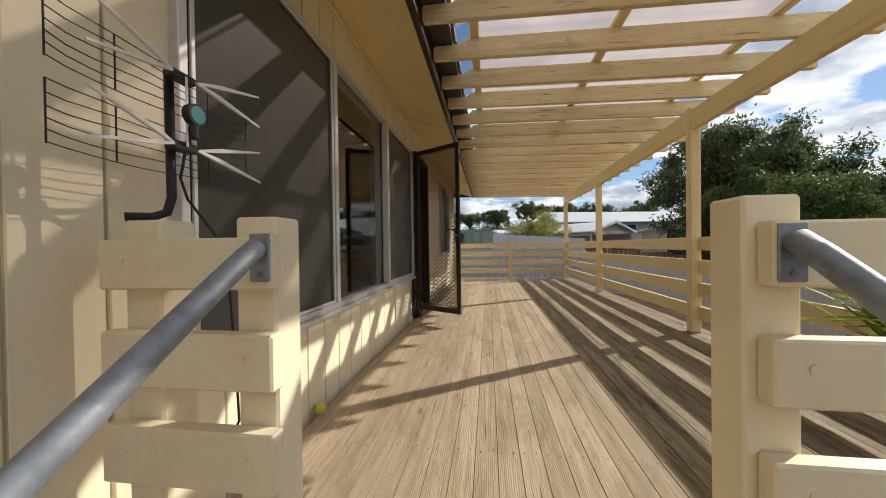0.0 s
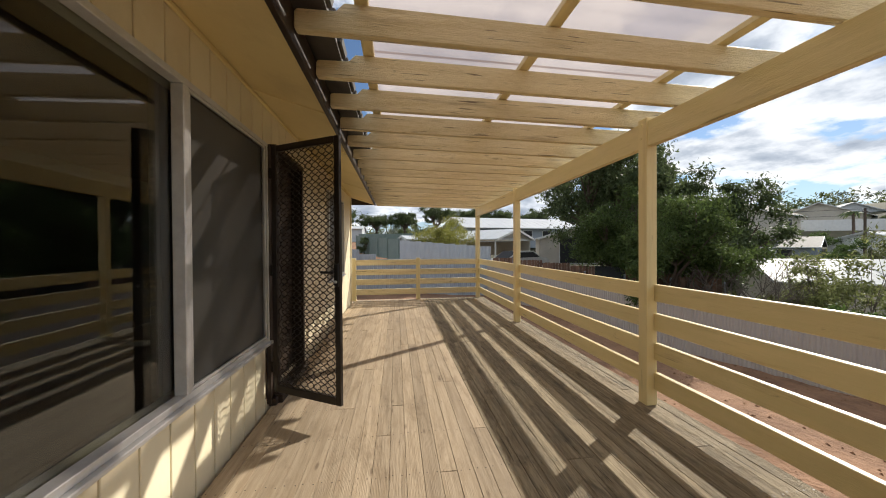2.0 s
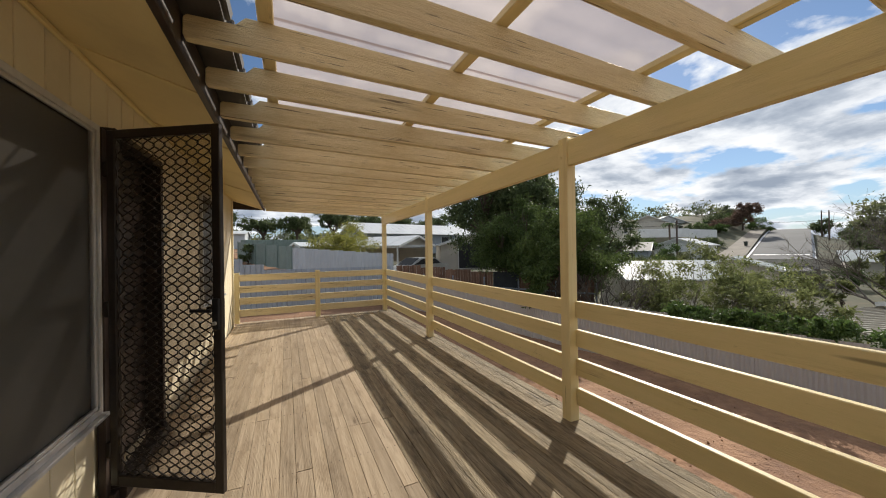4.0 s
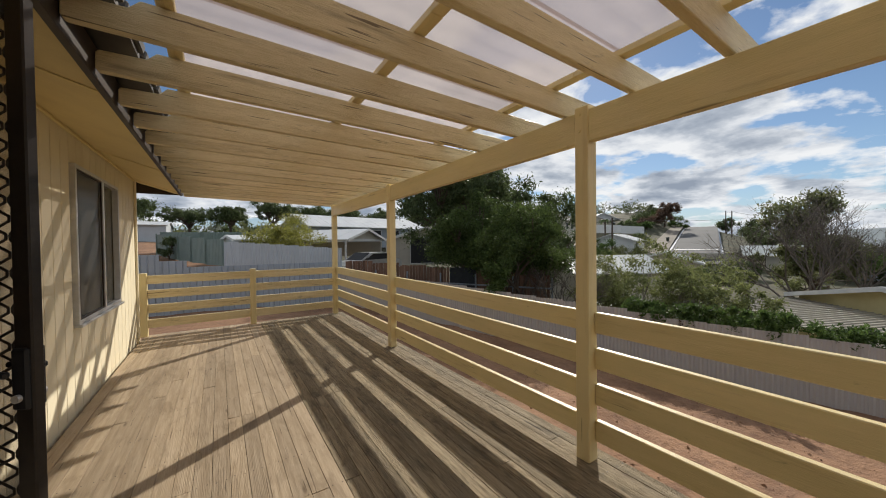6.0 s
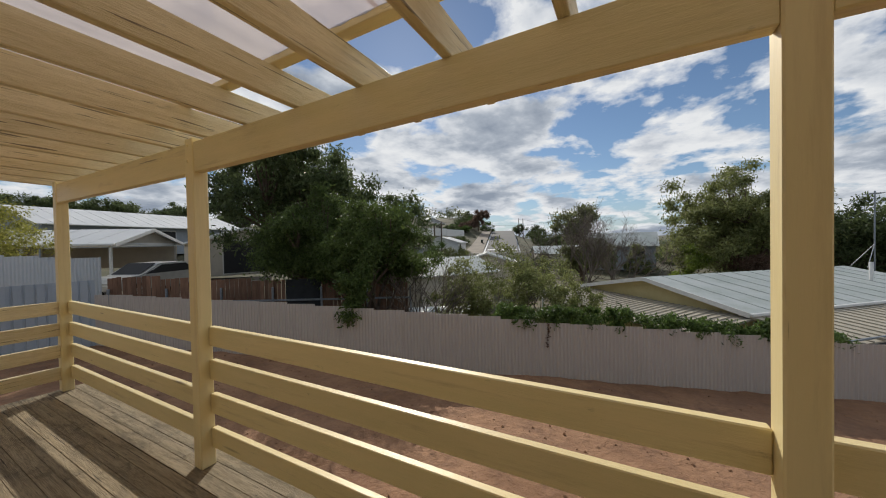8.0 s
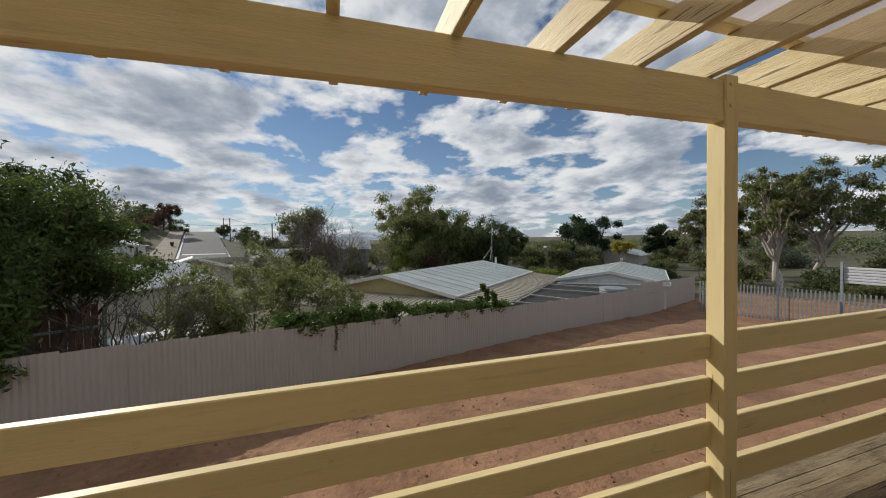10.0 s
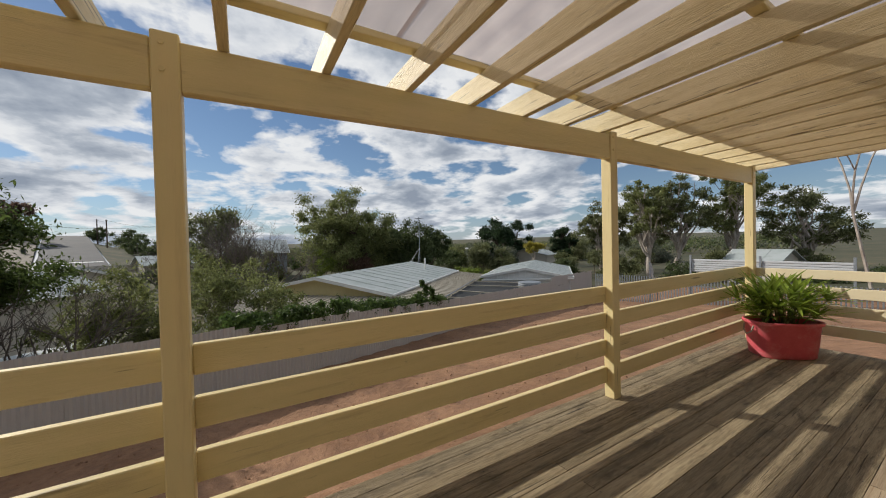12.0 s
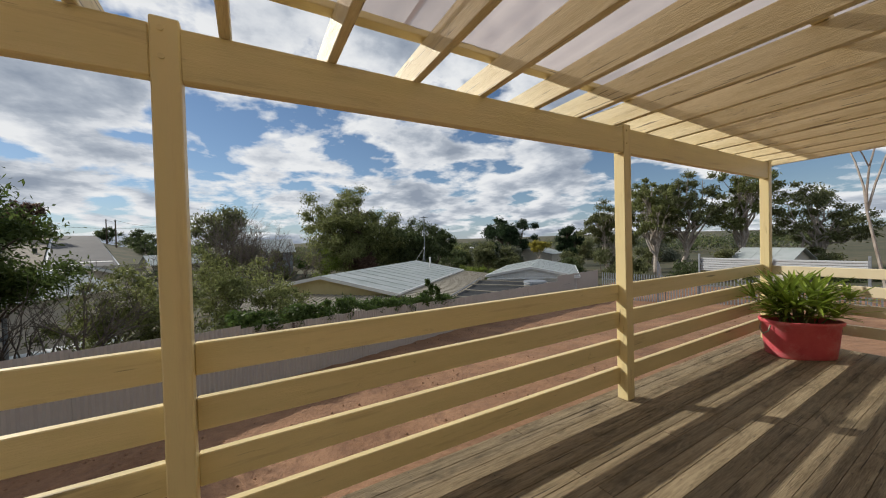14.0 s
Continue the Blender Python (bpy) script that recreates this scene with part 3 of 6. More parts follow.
def doorway():
    d = tagged(new("door_1"), "dark brown timber house door in a brown frame", "door", kind="structure")
    y0, y1, z0, z1 = OPEN[1]
    for s, c in (((0.15, 0.055, z1 - z0), (0.0, y0 + 0.0275, (z0 + z1) / 2)), ((0.15, 0.055, z1 - z0), (0.0, y1 - 0.0275, (z0 + z1) / 2)),
                 ((0.15, y1 - y0 - 0.11, 0.05), (0.0, (y0 + y1) / 2, z1 - 0.025)), ((0.19, y1 - y0, 0.07), (0.01, (y0 + y1) / 2, z0 - 0.036))):
        part("door_frame", box(*s, bev=0.004), BROWN, d, at=c)
    part("door_leaf", box(0.04, y1 - y0 - 0.12, z1 - z0 - 0.06, (-0.06, (y0 + y1) / 2, (z0 + z1) / 2 - 0.02), bev=0.003), BROWN, d)
    part("step_board", box(0.06, y1 - y0 + 0.1, 0.06, (0.04, (y0 + y1) / 2, 0.03), bev=0.004), BROWN, d)
    part("wall_stop", box(0.035, 0.06, 2.16, (0.018, 3.885, 1.10), bev=0.004), BROWN, d)


doorway()


def security_door():
    """Open screen door: four bars, a lattice of wavy strands, flyscreen, hinges and lever lock."""
    wide, tall = 0.70, 2.02
    hinge, tip = Vector((0.07, 3.845)), Vector((0.665, 3.48))
    ang = math.degrees(math.atan2(tip.y - hinge.y, tip.x - hinge.x))
    d = thing("security_door", "dark brown diamond-grille security screen door standing open", "door", (hinge.x, hinge.y, 0.137), turn=ang)
    fw = 0.05
    for s, c in (((fw, 0.03, tall), (fw / 2, 0, tall / 2)), ((fw, 0.03, tall), (wide - fw / 2, 0, tall / 2)),
                 ((wide - 2 * fw, 0.03, fw), (wide / 2, 0, tall - fw / 2)), ((wide - 2 * fw, 0.03, 0.06), (wide / 2, 0, 0.03))):
        part("door_frame", box(*s, bev=0.004), GRILLE, d, at=c)
    bm = bmesh.new()
    cw, rows = 0.068, 38
    rh = (tall - 0.1) / rows
    cols = int((wide - 2 * fw) / cw) + 1
    x0, x1 = fw - 0.004, wide - fw + 0.004
    for i in range(cols + 1):
        pts = []
        for r in range(rows + 1):
            for q in (-0.13, 0.13):
                x = fw + i * cw + (cw / 2 if r % 2 else -cw / 2) * 0.98
                pts.append(Vector((min(max(x, x0), x1), 0.004, 0.055 + (r + q) * rh)))
        tube(pts, 0.0042, 4, bm)
        pts = [Vector((min(max(2 * (fw + i * cw) - p.x, x0), x1), -0.004, p.z)) for p in pts]
        tube(pts, 0.0042, 4, bm)
    part("diamond_grille", bm, GRILLE, d)
    part("flyscreen", box(wide - 2 * fw, 0.0015, tall - 0.1, (wide / 2, 0.012, tall / 2)), DOORSCREEN, d, "fine dark flyscreen mesh")
    for z in (0.2, 1.0, 1.8):
        part("hinge", box(0.03, 0.04, 0.09, (-0.008, 0, z), bev=0.004), GRILLE, d)
    lock = part("lock_case", box(0.045, 0.05, 0.17, (wide - 0.028, 0, 0.98), bev=0.006), BLACK, d)
    part("lever_handle", box(0.13, 0.016, 0.018, (wide - 0.095, -0.045, 1.0), bev=0.005), BLACK, lock)
    part("lever_handle", box(0.11, 0.016, 0.018, (wide - 0.085, 0.045, 1.0), bev=0.005), BLACK, lock)
    part("key_barrel", tube([(wide - 0.028, -0.035, 0.93), (wide - 0.028, 0.035, 0.93)], 0.011, 10), ALU, lock, "chrome key barrel")


security_door()


def eave():
    e = tagged(new("eave"), "cream eave lining with dark brown fascia", "eave", kind="structure")
    y0, y1 = HOUSE_START - 0.6, 9.46
    bm = prism([(0.0, WALL_TOP + 0.004), (0.54, 2.362), (0.54, 2.372), (0.0, WALL_TOP + 0.016)], y1 - y0)
    part("soffit_lining", bm, SOFFIT, e, at=(0, y0, 0))
    for y in (-1.2, 1.2, 3.6, 4.75, 7.15, 9.1):
        part("cover_strip", prism([(0.0, WALL_TOP - 0.004), (0.538, 2.354), (0.538, 2.361), (0.0, WALL_TOP + 0.003)], 0.035), SOFFIT, e, at=(0, y, 0))
    part("wall_bead", box(0.02, HOUSE_END - HOUSE_START, 0.03, (0.012, (HOUSE_END + HOUSE_START) / 2, WALL_TOP - 0.02), bev=0.004), SOFFIT, e)
    part("fascia", box(0.035, y1 - y0, 0.17, (0.56, (y0 + y1) / 2, 2.43), bev=0.004), BROWN, e, "dark brown fascia board")
    part("end_lining", box(7.6, y1 - HOUSE_END, 0.012, (-3.3, (y1 + HOUSE_END) / 2, WALL_TOP + 0.03)), SOFFIT, e)
    part("barge", prism([(-7.6, 2.36), (0.58, 2.36), (0.58, 2.52), (-3.5, 3.5), (-7.6, 2.52)], 0.03), BROWN, e, at=(0, y1 + 0.003, 0))
    roof = tagged(new("roof"), "dark brown corrugated roof over the house", "roof", kind="structure")
    part("roof_slope", prism([(0.74, 2.515), (-3.5, 3.60), (-7.7, 2.53), (-7.7, 2.57), (-3.5, 3.65), (0.74, 2.55)], y1 - y0 + 0.1), ROOF_DARK, roof, at=(0, y0 - 0.05, 0))
    tip = mesh_of("roof_rib", box(0.16, 0.19, 0.05, bev=0.008), ROOF_DARK)
    y = y0 + 0.1
    while y < y1:
        part("roof_rib", tip, None, roof, at=pose(0.69, y, 2.575, 0, 14, 0))
        y += 0.235


eave()

# ---- deck ----
DECK_Y0, DECK_Y1, DECK_X1 = 0.17, 9.46, 3.29


def deck():
    d = tagged(new("deck"), "weathered pine deck with boards running lengthwise", "deck", kind="structure")
    part("fascia_board", box(0.04, DECK_Y1 - DECK_Y0, 0.19, (DECK_X1 - 0.035, (DECK_Y0 + DECK_Y1) / 2, -0.125), bev=0.005), DECK_OLD, d)
    part("end_joist", box(DECK_X1 - 0.1, 0.045, 0.19, (DECK_X1 / 2, DECK_Y0 + 0.04, -0.125), bev=0.005), DECK_OLD, d)
    part("end_joist", box(DECK_X1 - 0.1, 0.045, 0.19, (DECK_X1 / 2, DECK_Y1 - 0.04, -0.125), bev=0.005), DECK_OLD, d)
    joist = mesh_of("joist", box(DECK_X1 - 0.1, 0.045, 0.14), DECK_OLD)
    for i in range(1, 21):
        part("joist", joist, None, d, at=(DECK_X1 / 2, DECK_Y0 + 0.04 + i * 0.439, -0.098))
    stump = mesh_of("stump", box(0.1, 0.1, 1.2), DECK_OLD)
    for x in (0.25, 1.7, 3.1):
        for y in (0.35, 3.3, 6.4, 9.2):
            part("stump", stump, None, d, at=(x, y, -0.77))
    pitch = 0.0994
    n = int((DECK_X1 - 0.02) / pitch)
    made = {}
    joints = [DECK_Y0 + 0.04 + k * 0.439 for k in range(22)]
    for i in range(n + 1):
        x = 0.03 + pitch * (i + 0.5)
        cuts = [DECK_Y0 - 0.03]
        k = rnd.choice((6, 7, 8, 9, 10, 12, 13))
        cuts.append(joints[k])
        if k < 10:
            cuts.append(joints[min(k + rnd.choice((6, 7, 8)), 19)])
        cuts.append(DECK_Y1 + 0.02)
        old = x > 1.72
        for a, b in zip(cuts, cuts[1:]):
            ln = round(b - a - 0.004, 3)
            key = (ln, old)
            if key not in made:
                made[key] = mesh_of("plank", box(pitch - 0.0024, ln, 0.022, bev=0.0014), DECK_OLD if old else DECK)
            part("plank", made[key], None, d, at=pose(x, (a + b) / 2, -0.011 + rnd.uniform(-0.0012, 0.0012), 0, rnd.uniform(-0.5, 0.5), 0))
    # nail heads, two to a board at each joist
    verts, faces = [], []
    for i in range(n + 1):
        x = 0.03 + pitch * (i + 0.5)
        for y in joints:
            for q in (-0.028, 0.028):
                a, b = x + q + rnd.uniform(-0.004, 0.004), y + rnd.uniform(-0.01, 0.01)
                k = len(verts)
                for j in range(6):
                    verts.append((a + 0.0042 * math.cos(j * 1.047), b + 0.0042 * math.sin(j * 1.047), 0.0025))
                faces.append(tuple(range(k, k + 6)))
    ob = part("nail_head", from_arrays("nail_head", verts, faces, BROWN), None, d)
    tagged(ob, "rusty nail heads in the boards", kind="stuff")


deck()

# ---- pergola ----
RAIL_X = 3.192
POST_X, POST_Y = 3.152, (0.25, 3.446, 6.537, 9.40)
R0, RSTEP, RN = 3.123 - 7 * 0.46, 0.46, 22
RDEEP = 0.155


def beam_top(y):
    """The old beam has settled towards the far end."""
    return float(np.interp(y, (0, 3.4, 4.9, 6.5, 9.4), (2.35, 2.34, 2.305, 2.296, 2.296)))


def rafter_z(x, y):
    """Underside of the rafters."""
    return beam_top(y) + 0.004 + (3.13 - x) * 0.022


def pergola():
    p = thing("pergola", "cream painted timber pergola with plastic sheet roofing over the deck", "pergola", (POST_X, 4.9, 0))
    inv = Matrix.Translation((-POST_X, -4.9, 0))

    def add(name, bm, m, at, label=""):
        return part(name, bm, m, p, label, at=inv @ (at if isinstance(at, Matrix) else Matrix.Translation(at)))

    for i, y in enumerate(POST_Y):
        h = beam_top(y) + 0.03
        o = add("post", box(0.098, 0.098, h, bev=0.006), CREAM_Z, pose(POST_X, y, h / 2, 0.1 * (i - 1), 0.05 * i, 0))
        for z in (h - 0.16, h - 0.05):
            part("bolt", tube([(-0.047, 0.012, z - h / 2), (-0.056, 0.012, z - h / 2)], 0.011, 10), CREAM, o)
    for a, b in zip(POST_Y, POST_Y[1:]):
        y0, y1 = a + 0.049, b - 0.049
        dz = beam_top(b) - beam_top(a)
        bm = box(0.06, y1 - y0, 0.21, bev=0.005)
        add("beam", bm, CREAM_Y, pose(POST_X - 0.009, (y0 + y1) / 2, (beam_top(a) + beam_top(b)) / 2 - 0.105, math.degrees(math.atan2(dz, b - a)), 0, 0))
    tilt = math.degrees(math.atan(0.022))
    ends = (0.583, 3.64)
    raf = []
    for v in range(3):
        bm = prism([(ends[0], 0.012), (ends[0] + 0.012, 0.0), (ends[1] - 0.008, 0.0), (ends[1], 0.008), (ends[1], RDEEP - 0.008), (ends[1] - 0.008, RDEEP),
                    (ends[0] + 0.24, RDEEP), (ends[0] + 0.20, 0.112), (ends[0] + 0.012, 0.106), (ends[0], 0.09)], 0.045)
        bmesh.ops.bevel(bm, geom=bm.edges[:], offset=0.004, segments=1, affect="EDGES")
        raf.append(mesh_of("rafter", bm, CREAM_X))
    for i in range(RN):
        y = R0 + i * RSTEP + rnd.uniform(-0.008, 0.008)
        if y > 9.75:
            break
        m = Matrix.Translation((0, y - 0.0225, rafter_z(0, y))) @ pose(0, 0, 0, rnd.uniform(-0.6, 0.6), tilt, rnd.uniform(-0.12, 0.12))
        add("rafter", raf[i % 3], None, m)
    for x in (0.91, 1.95, 3.0):
        stops = (-0.15, 3.4, 6.5, 9.6)
        for ya, yb in zip(stops, stops[1:]):
            dz = rafter_z(x, yb) - rafter_z(x, ya)
            add("batten", box(0.07, yb - ya - 0.003, 0.038, bev=0.004), CREAM_Y,
                pose(x, (ya + yb) / 2, (rafter_z(x, ya) + rafter_z(x, yb)) / 2 + RDEEP + 0.02, math.degrees(math.atan2(dz, yb - ya)), tilt, 0))
    # roofing: sheets lapped along the deck, lightly ribbed
    for k in range(12):
        y0 = -0.1 + k * 0.805
        verts, faces = [], []
        nx, ny = 2, 24
        for i in range(nx + 1):
            for j in range(ny + 1):
                x = 0.87 + (3.035 - 0.87) * i / nx
                y = y0 + 0.83 * j / ny
                verts.append((x, y, rafter_z(x, y) + RDEEP + 0.044 + 0.004 * math.cos(j / 4 * 2 * math.pi) + (0.003 if k % 2 else 0)))
        for i in range(nx):
            for j in range(ny):
                a = i * (ny + 1) + j
                faces.append((a, a + ny + 1, a + ny + 2, a + 1))
        add("roof_sheet", from_arrays("roof_sheet", verts, faces, POLY, True), None, (0, 0, 0), "pinkish translucent plastic roofing sheet")


pergola()

# ---- railings ----
RAILS = ((0.862, 1.0), (0.622, 0.762), (0.38, 0.52), (0.135, 0.275))


def railing(name_label, at, boards, stubs=(), paint=CREAM_Z):
    r = thing("deck_railing", name_label, "railing", at, group="railings round the deck")
    for s, c, m in boards:
        rail = part("rail", box(*s, bev=0.005), m, r, at=c)
        if c[1] < -0.05:
            for x in (-s[0] / 2 + 0.06, s[0] / 2 - 0.07):
                part("bolt_head", tube([(x, -0.018, 0.012), (x, -0.024, 0.012)], 0.009, 10), m, rail)
    for c, h in stubs:
        part("post", box(0.098, 0.098, h, bev=0.006), paint, r, at=(c[0], c[1], h / 2))
    return r


for a, b in zip(POST_Y, POST_Y[1:]):
    ln = b - a - 0.10
    railing("cream painted four-board timber railing between pergola posts", (RAIL_X, (a + b) / 2, 0),
            [((0.045, ln, z1 - z0), (rnd.uniform(-0.004, 0.004), 0, (z0 + z1) / 2), CREAM_Y) for z0, z1 in RAILS])
railing("cream painted timber railing across the far end", (1.61, 9.40, 0),
        [((1.47, 0.045, z1 - z0), (-0.785, 0, (z0 + z1) / 2), CREAM_X) for z0, z1 in RAILS]
        + [((1.47, 0.045, z1 - z0), (0.78, 0, (z0 + z1) / 2), CREAM_X) for z0, z1 in RAILS],
        [((0.0, 0), 1.04), ((-1.57, 0), 1.04)])
railing("cream painted timber railing across the stair end", (2.33, 0.279, 0),
        [((1.74, 0.042, z1 - z0), (0.02, -0.072, (z0 + z1) / 2), CREAM_FADED) for z0, z1 in ((0.865, 0.98), (0.655, 0.775), (0.435, 0.56), (0.19, 0.315))],
        [((-0.82, 0), 1.03)], CREAM_FADED)
railing("short cream timber railing between house wall and stairs", (0.33, 0.279, 0),
        [((0.42, 0.042, z1 - z0), (0.005, -0.072, (z0 + z1) / 2), CREAM_FADED) for z0, z1 in ((0.856, 0.968), (0.638, 0.761), (0.42, 0.55), (0.19, 0.315))],
        [((-0.14, 0), 1.015), ((0.15, 0), 1.015)], CREAM_FADED)


def pipe_rail(x, label):
    r = thing("handrail", label, "handrail", (x, 0.18, 0), group="stair handrails")
    a, b = Vector((0, -0.012, 0.945)), Vector((0, -1.72, -0.18))
    part("pipe", tube([a + Vector((0, 0.005, 0)), a.lerp(b, 0.02), b], 0.021, 16), GALV, r, smooth=True)
    part("bracket", box(0.045, 0.006, 0.10, (0, 0.003, 0.925), bev=0.002), GALV, r)
    part("bolt", tube([(0, -0.004, 0.89), (0, 0.004, 0.89)], 0.006, 8), GALV, r)
    part("upright", tube([b, (0, -1.72, -0.75)], 0.021, 12), GALV, r)


pipe_rail(0.525, "grey galvanised pipe handrail down the stairs")
pipe_rail(1.505, "grey galvanised pipe handrail down the stairs")


def stairs():
    s = thing("stairs", "weathered timber stairs up to the deck", "stairs", (1.0, -0.27, -0.72))
    for k in range(3):
        part("tread", box(0.96, 0.28, 0.04, bev=0.004), DECK_OLD, s, at=(0, 0.27 - 0.27 * k, 0.53 - 0.18 * k))
    for x in (-0.5, 0.5):
        part("stringer", prism([(-0.42, 0.0), (-0.25, 0.0), (0.42, 0.44), (0.42, 0.66), (0.28, 0.66), (-0.42, 0.2)], 0.04), DECK_OLD, s,
             at=pose(x + 0.02, 0, 0, 0, 0, 90))


stairs()

# ---- fences ----


def wave_sheet(width, height, pitch, depth, kind="round"):
    """A profiled steel sheet, upright, along x, with its own thickness."""
    bm = bmesh.new()
    pts = []
    if kind == "round":
        n = max(int(width / pitch) * 4, 4)
        for i in range(n + 1):
            pts.append((width * i / n, depth * (0.5 + 0.5 * math.cos(i * math.pi / 2))))
    else:
        x = 0.0
        while x < width - 1e-6:
            for fx, fy in ((0.0, 0), (0.42, 0), (0.5, 1), (0.62, 1), (0.70, 0)):
                if x + fx * pitch <= width:
                    pts.append((x + fx * pitch, depth * fy))
            x += pitch
        pts.append((width, 0))
    t = 0.004
    loops = [[bm.verts.new((p[0], p[1] + dy, z)) for p in pts] for dy, z in ((0, 0), (0, height), (t, height), (t, 0))]
    for a, b in zip(loops, loops[1:] + loops[:1]):
        for i in range(len(pts) - 1):
            bm.faces.new((a[i], a[i + 1], b[i + 1], b[i]))
    for e in (0, -1):
        bm.faces.new([r[e] for r in loops])
    bmesh.ops.recalc_face_normals(bm, faces=bm.faces[:])
    return bm


def fence(label, start, end, step, top, bottom, material, kind="round", pitch=0.076, depth=0.017, rail=True, group="", posts=False):
    a, b = Vector(start), Vector(end)
    n = max(int(round((b - a).length / step)), 1)
    d = (b - a) / n
    ang = math.degrees(math.atan2(d.y, d.x))
    f = thing("fence", label, "fence", (a.x, a.y, bottom(0) - 0.1), turn=ang, group=group)
    made = {}
    z00 = bottom(0) - 0.1
    for i in range(n):
        z0, z1 = bottom((i + 0.5) / n) - 0.12, top((i + 0.5) / n)
        h = round(z1 - z0, 2)
        if h not in made:
            made[h] = mesh_of("sheet", wave_sheet(d.length + 0.02, h, pitch, depth, kind), material)
        part("sheet", made[h], None, f, at=pose(i * d.length, 0.010 if i % 2 else 0, z1 - h - z00, rnd.uniform(-0.5, 0.5), 0, rnd.uniform(-0.9, 0.9)))
    if posts:
        for i in range(n + 1):
            u = min(i / n, 0.999)
            h = top(u) - bottom(u) + 0.14
            part("post", box(0.07, 0.07, h, bev=0.006), material, f, at=(i * d.length, -0.04, bottom(u) - 0.12 + h / 2 - z00))
    return f


def side_top(u):
    y = 17.2 - 26.5 * u
    return float(np.interp(y, (-12, -7.8, -4.3, 0, 4.1, 5.4, 6.9, 9.7, 11.5, 13.5, 16.2), (-1.1, -0.96, -0.82, -0.62, -0.34, -0.3, -0.15, 0.0, 0.13, 0.2, 0.32)))


fence("beige corrugated steel fence stepping down the slope", (fence_x(17.2), 17.2), (fence_x(-9.3), -9.3), 0.762, side_top,
      lambda u: base_z(17.2 - 26.5 * u), FENCE_PINK)
fence("tall beige steel fence panels beside the white shed", (fence_x(-9.3), -9.3), (fence_x(-17), -17), 1.5,
      lambda u: -0.72 - 0.3 * u, lambda u: -2.5, FENCE_PINK)


def rear_top(u):
    return 1.2 if u < 0.41 else (0.97 if u < 0.495 else 0.74 - 0.02 * (u - 0.4))


fence("blue-grey ribbed steel fence with stepped top", (-4.5, 17.4), (fence_x(16.9), 16.9), 0.76, rear_top, lambda u: -0.85 - 0.3 * u,
      FENCE_BLUE, "rib", 0.19, 0.03)
fence("dull green steel boundary fence up the slope", (-2.6, 33.5), (1.25, 22.6), 2.35, lambda u: 2.4 - 0.62 * u, lambda u: 0.85 - 0.3 * u, FENCE_GREEN, "rib", 0.2, 0.03, posts=True)
fence("pale corrugated steel fence", (1.25, 22.6), (6.6, 20.4), 0.76, lambda u: 1.72 - 0.45 * u, lambda u: 0.3 - 0.5 * u, FENCE_WHITE)
fence("dull green steel fence further off", (-2.6, 35.5), (7, 33.5), 2.35, lambda u: 2.6, lambda u: 1.0, FENCE_GREEN, "rib", 0.2, 0.03, posts=True)


def paling_fence(a, b, label):
    a, b = Vector(a), Vector(b)
    ln = (b - a).length
    ang = math.degrees(math.atan2(b.y - a.y, b.x - a.x))
    f = thing("paling_fence", label, "fence", (a.x, a.y, -1.5), turn=ang)
    pal = mesh_of("paling", box(0.115, 0.016, 1.75, bev=0.003), PALING)
    n = int(ln / 0.125)
    for i in range(n):
        z = 1.36 - 0.09 * int(7 * i / n)
        if 0.54 < i / n < 0.67:
            continue
        part("paling", pal, None, f, at=pose(i * 0.125, rnd.choice((0, 0.012)), z + rnd.uniform(-0.02, 0.02), 0, rnd.uniform(-0.8, 0.8), 0))
    for z in (0.55, 1.3):
        part("fence_rail", box(ln, 0.04, 0.06, bev=0.004), GALV, f, at=pose(ln / 2, -0.035, z + (0 if z < 1 else 0.02), 0, 1.8, 0))
    for i in range(7):
        part("post", box(0.06, 0.06, 2.0, bev=0.004), GALV, f, at=(ln * i / 6, -0.06, 0.9 - 0.05 * i))


paling_fence((5.9, 17.3), (11.75, 10.6), "dark brown timber paling fence on grey steel rails")


def mesh_panel():
    t = thing("shade_mesh", "black mesh panel filling a gap in the paling fence", "mesh panel", (9.44, 13.25, -1.2))
    part("mesh_sheet", box(1.1, 0.02, 1.55, (0, 0, 0.9)), SHADECLOTH, t, at=pose(0, 0, 0, 0, 0, -48.9))


mesh_panel()

fence("pale cream steel fence at the foot of the street", (59, 29.5), (64.5, 19), 2.35, lambda u: -0.5, lambda u: -1.6, CREAM_WALL, "rib", 0.2, 0.03)

# ---- houses ----


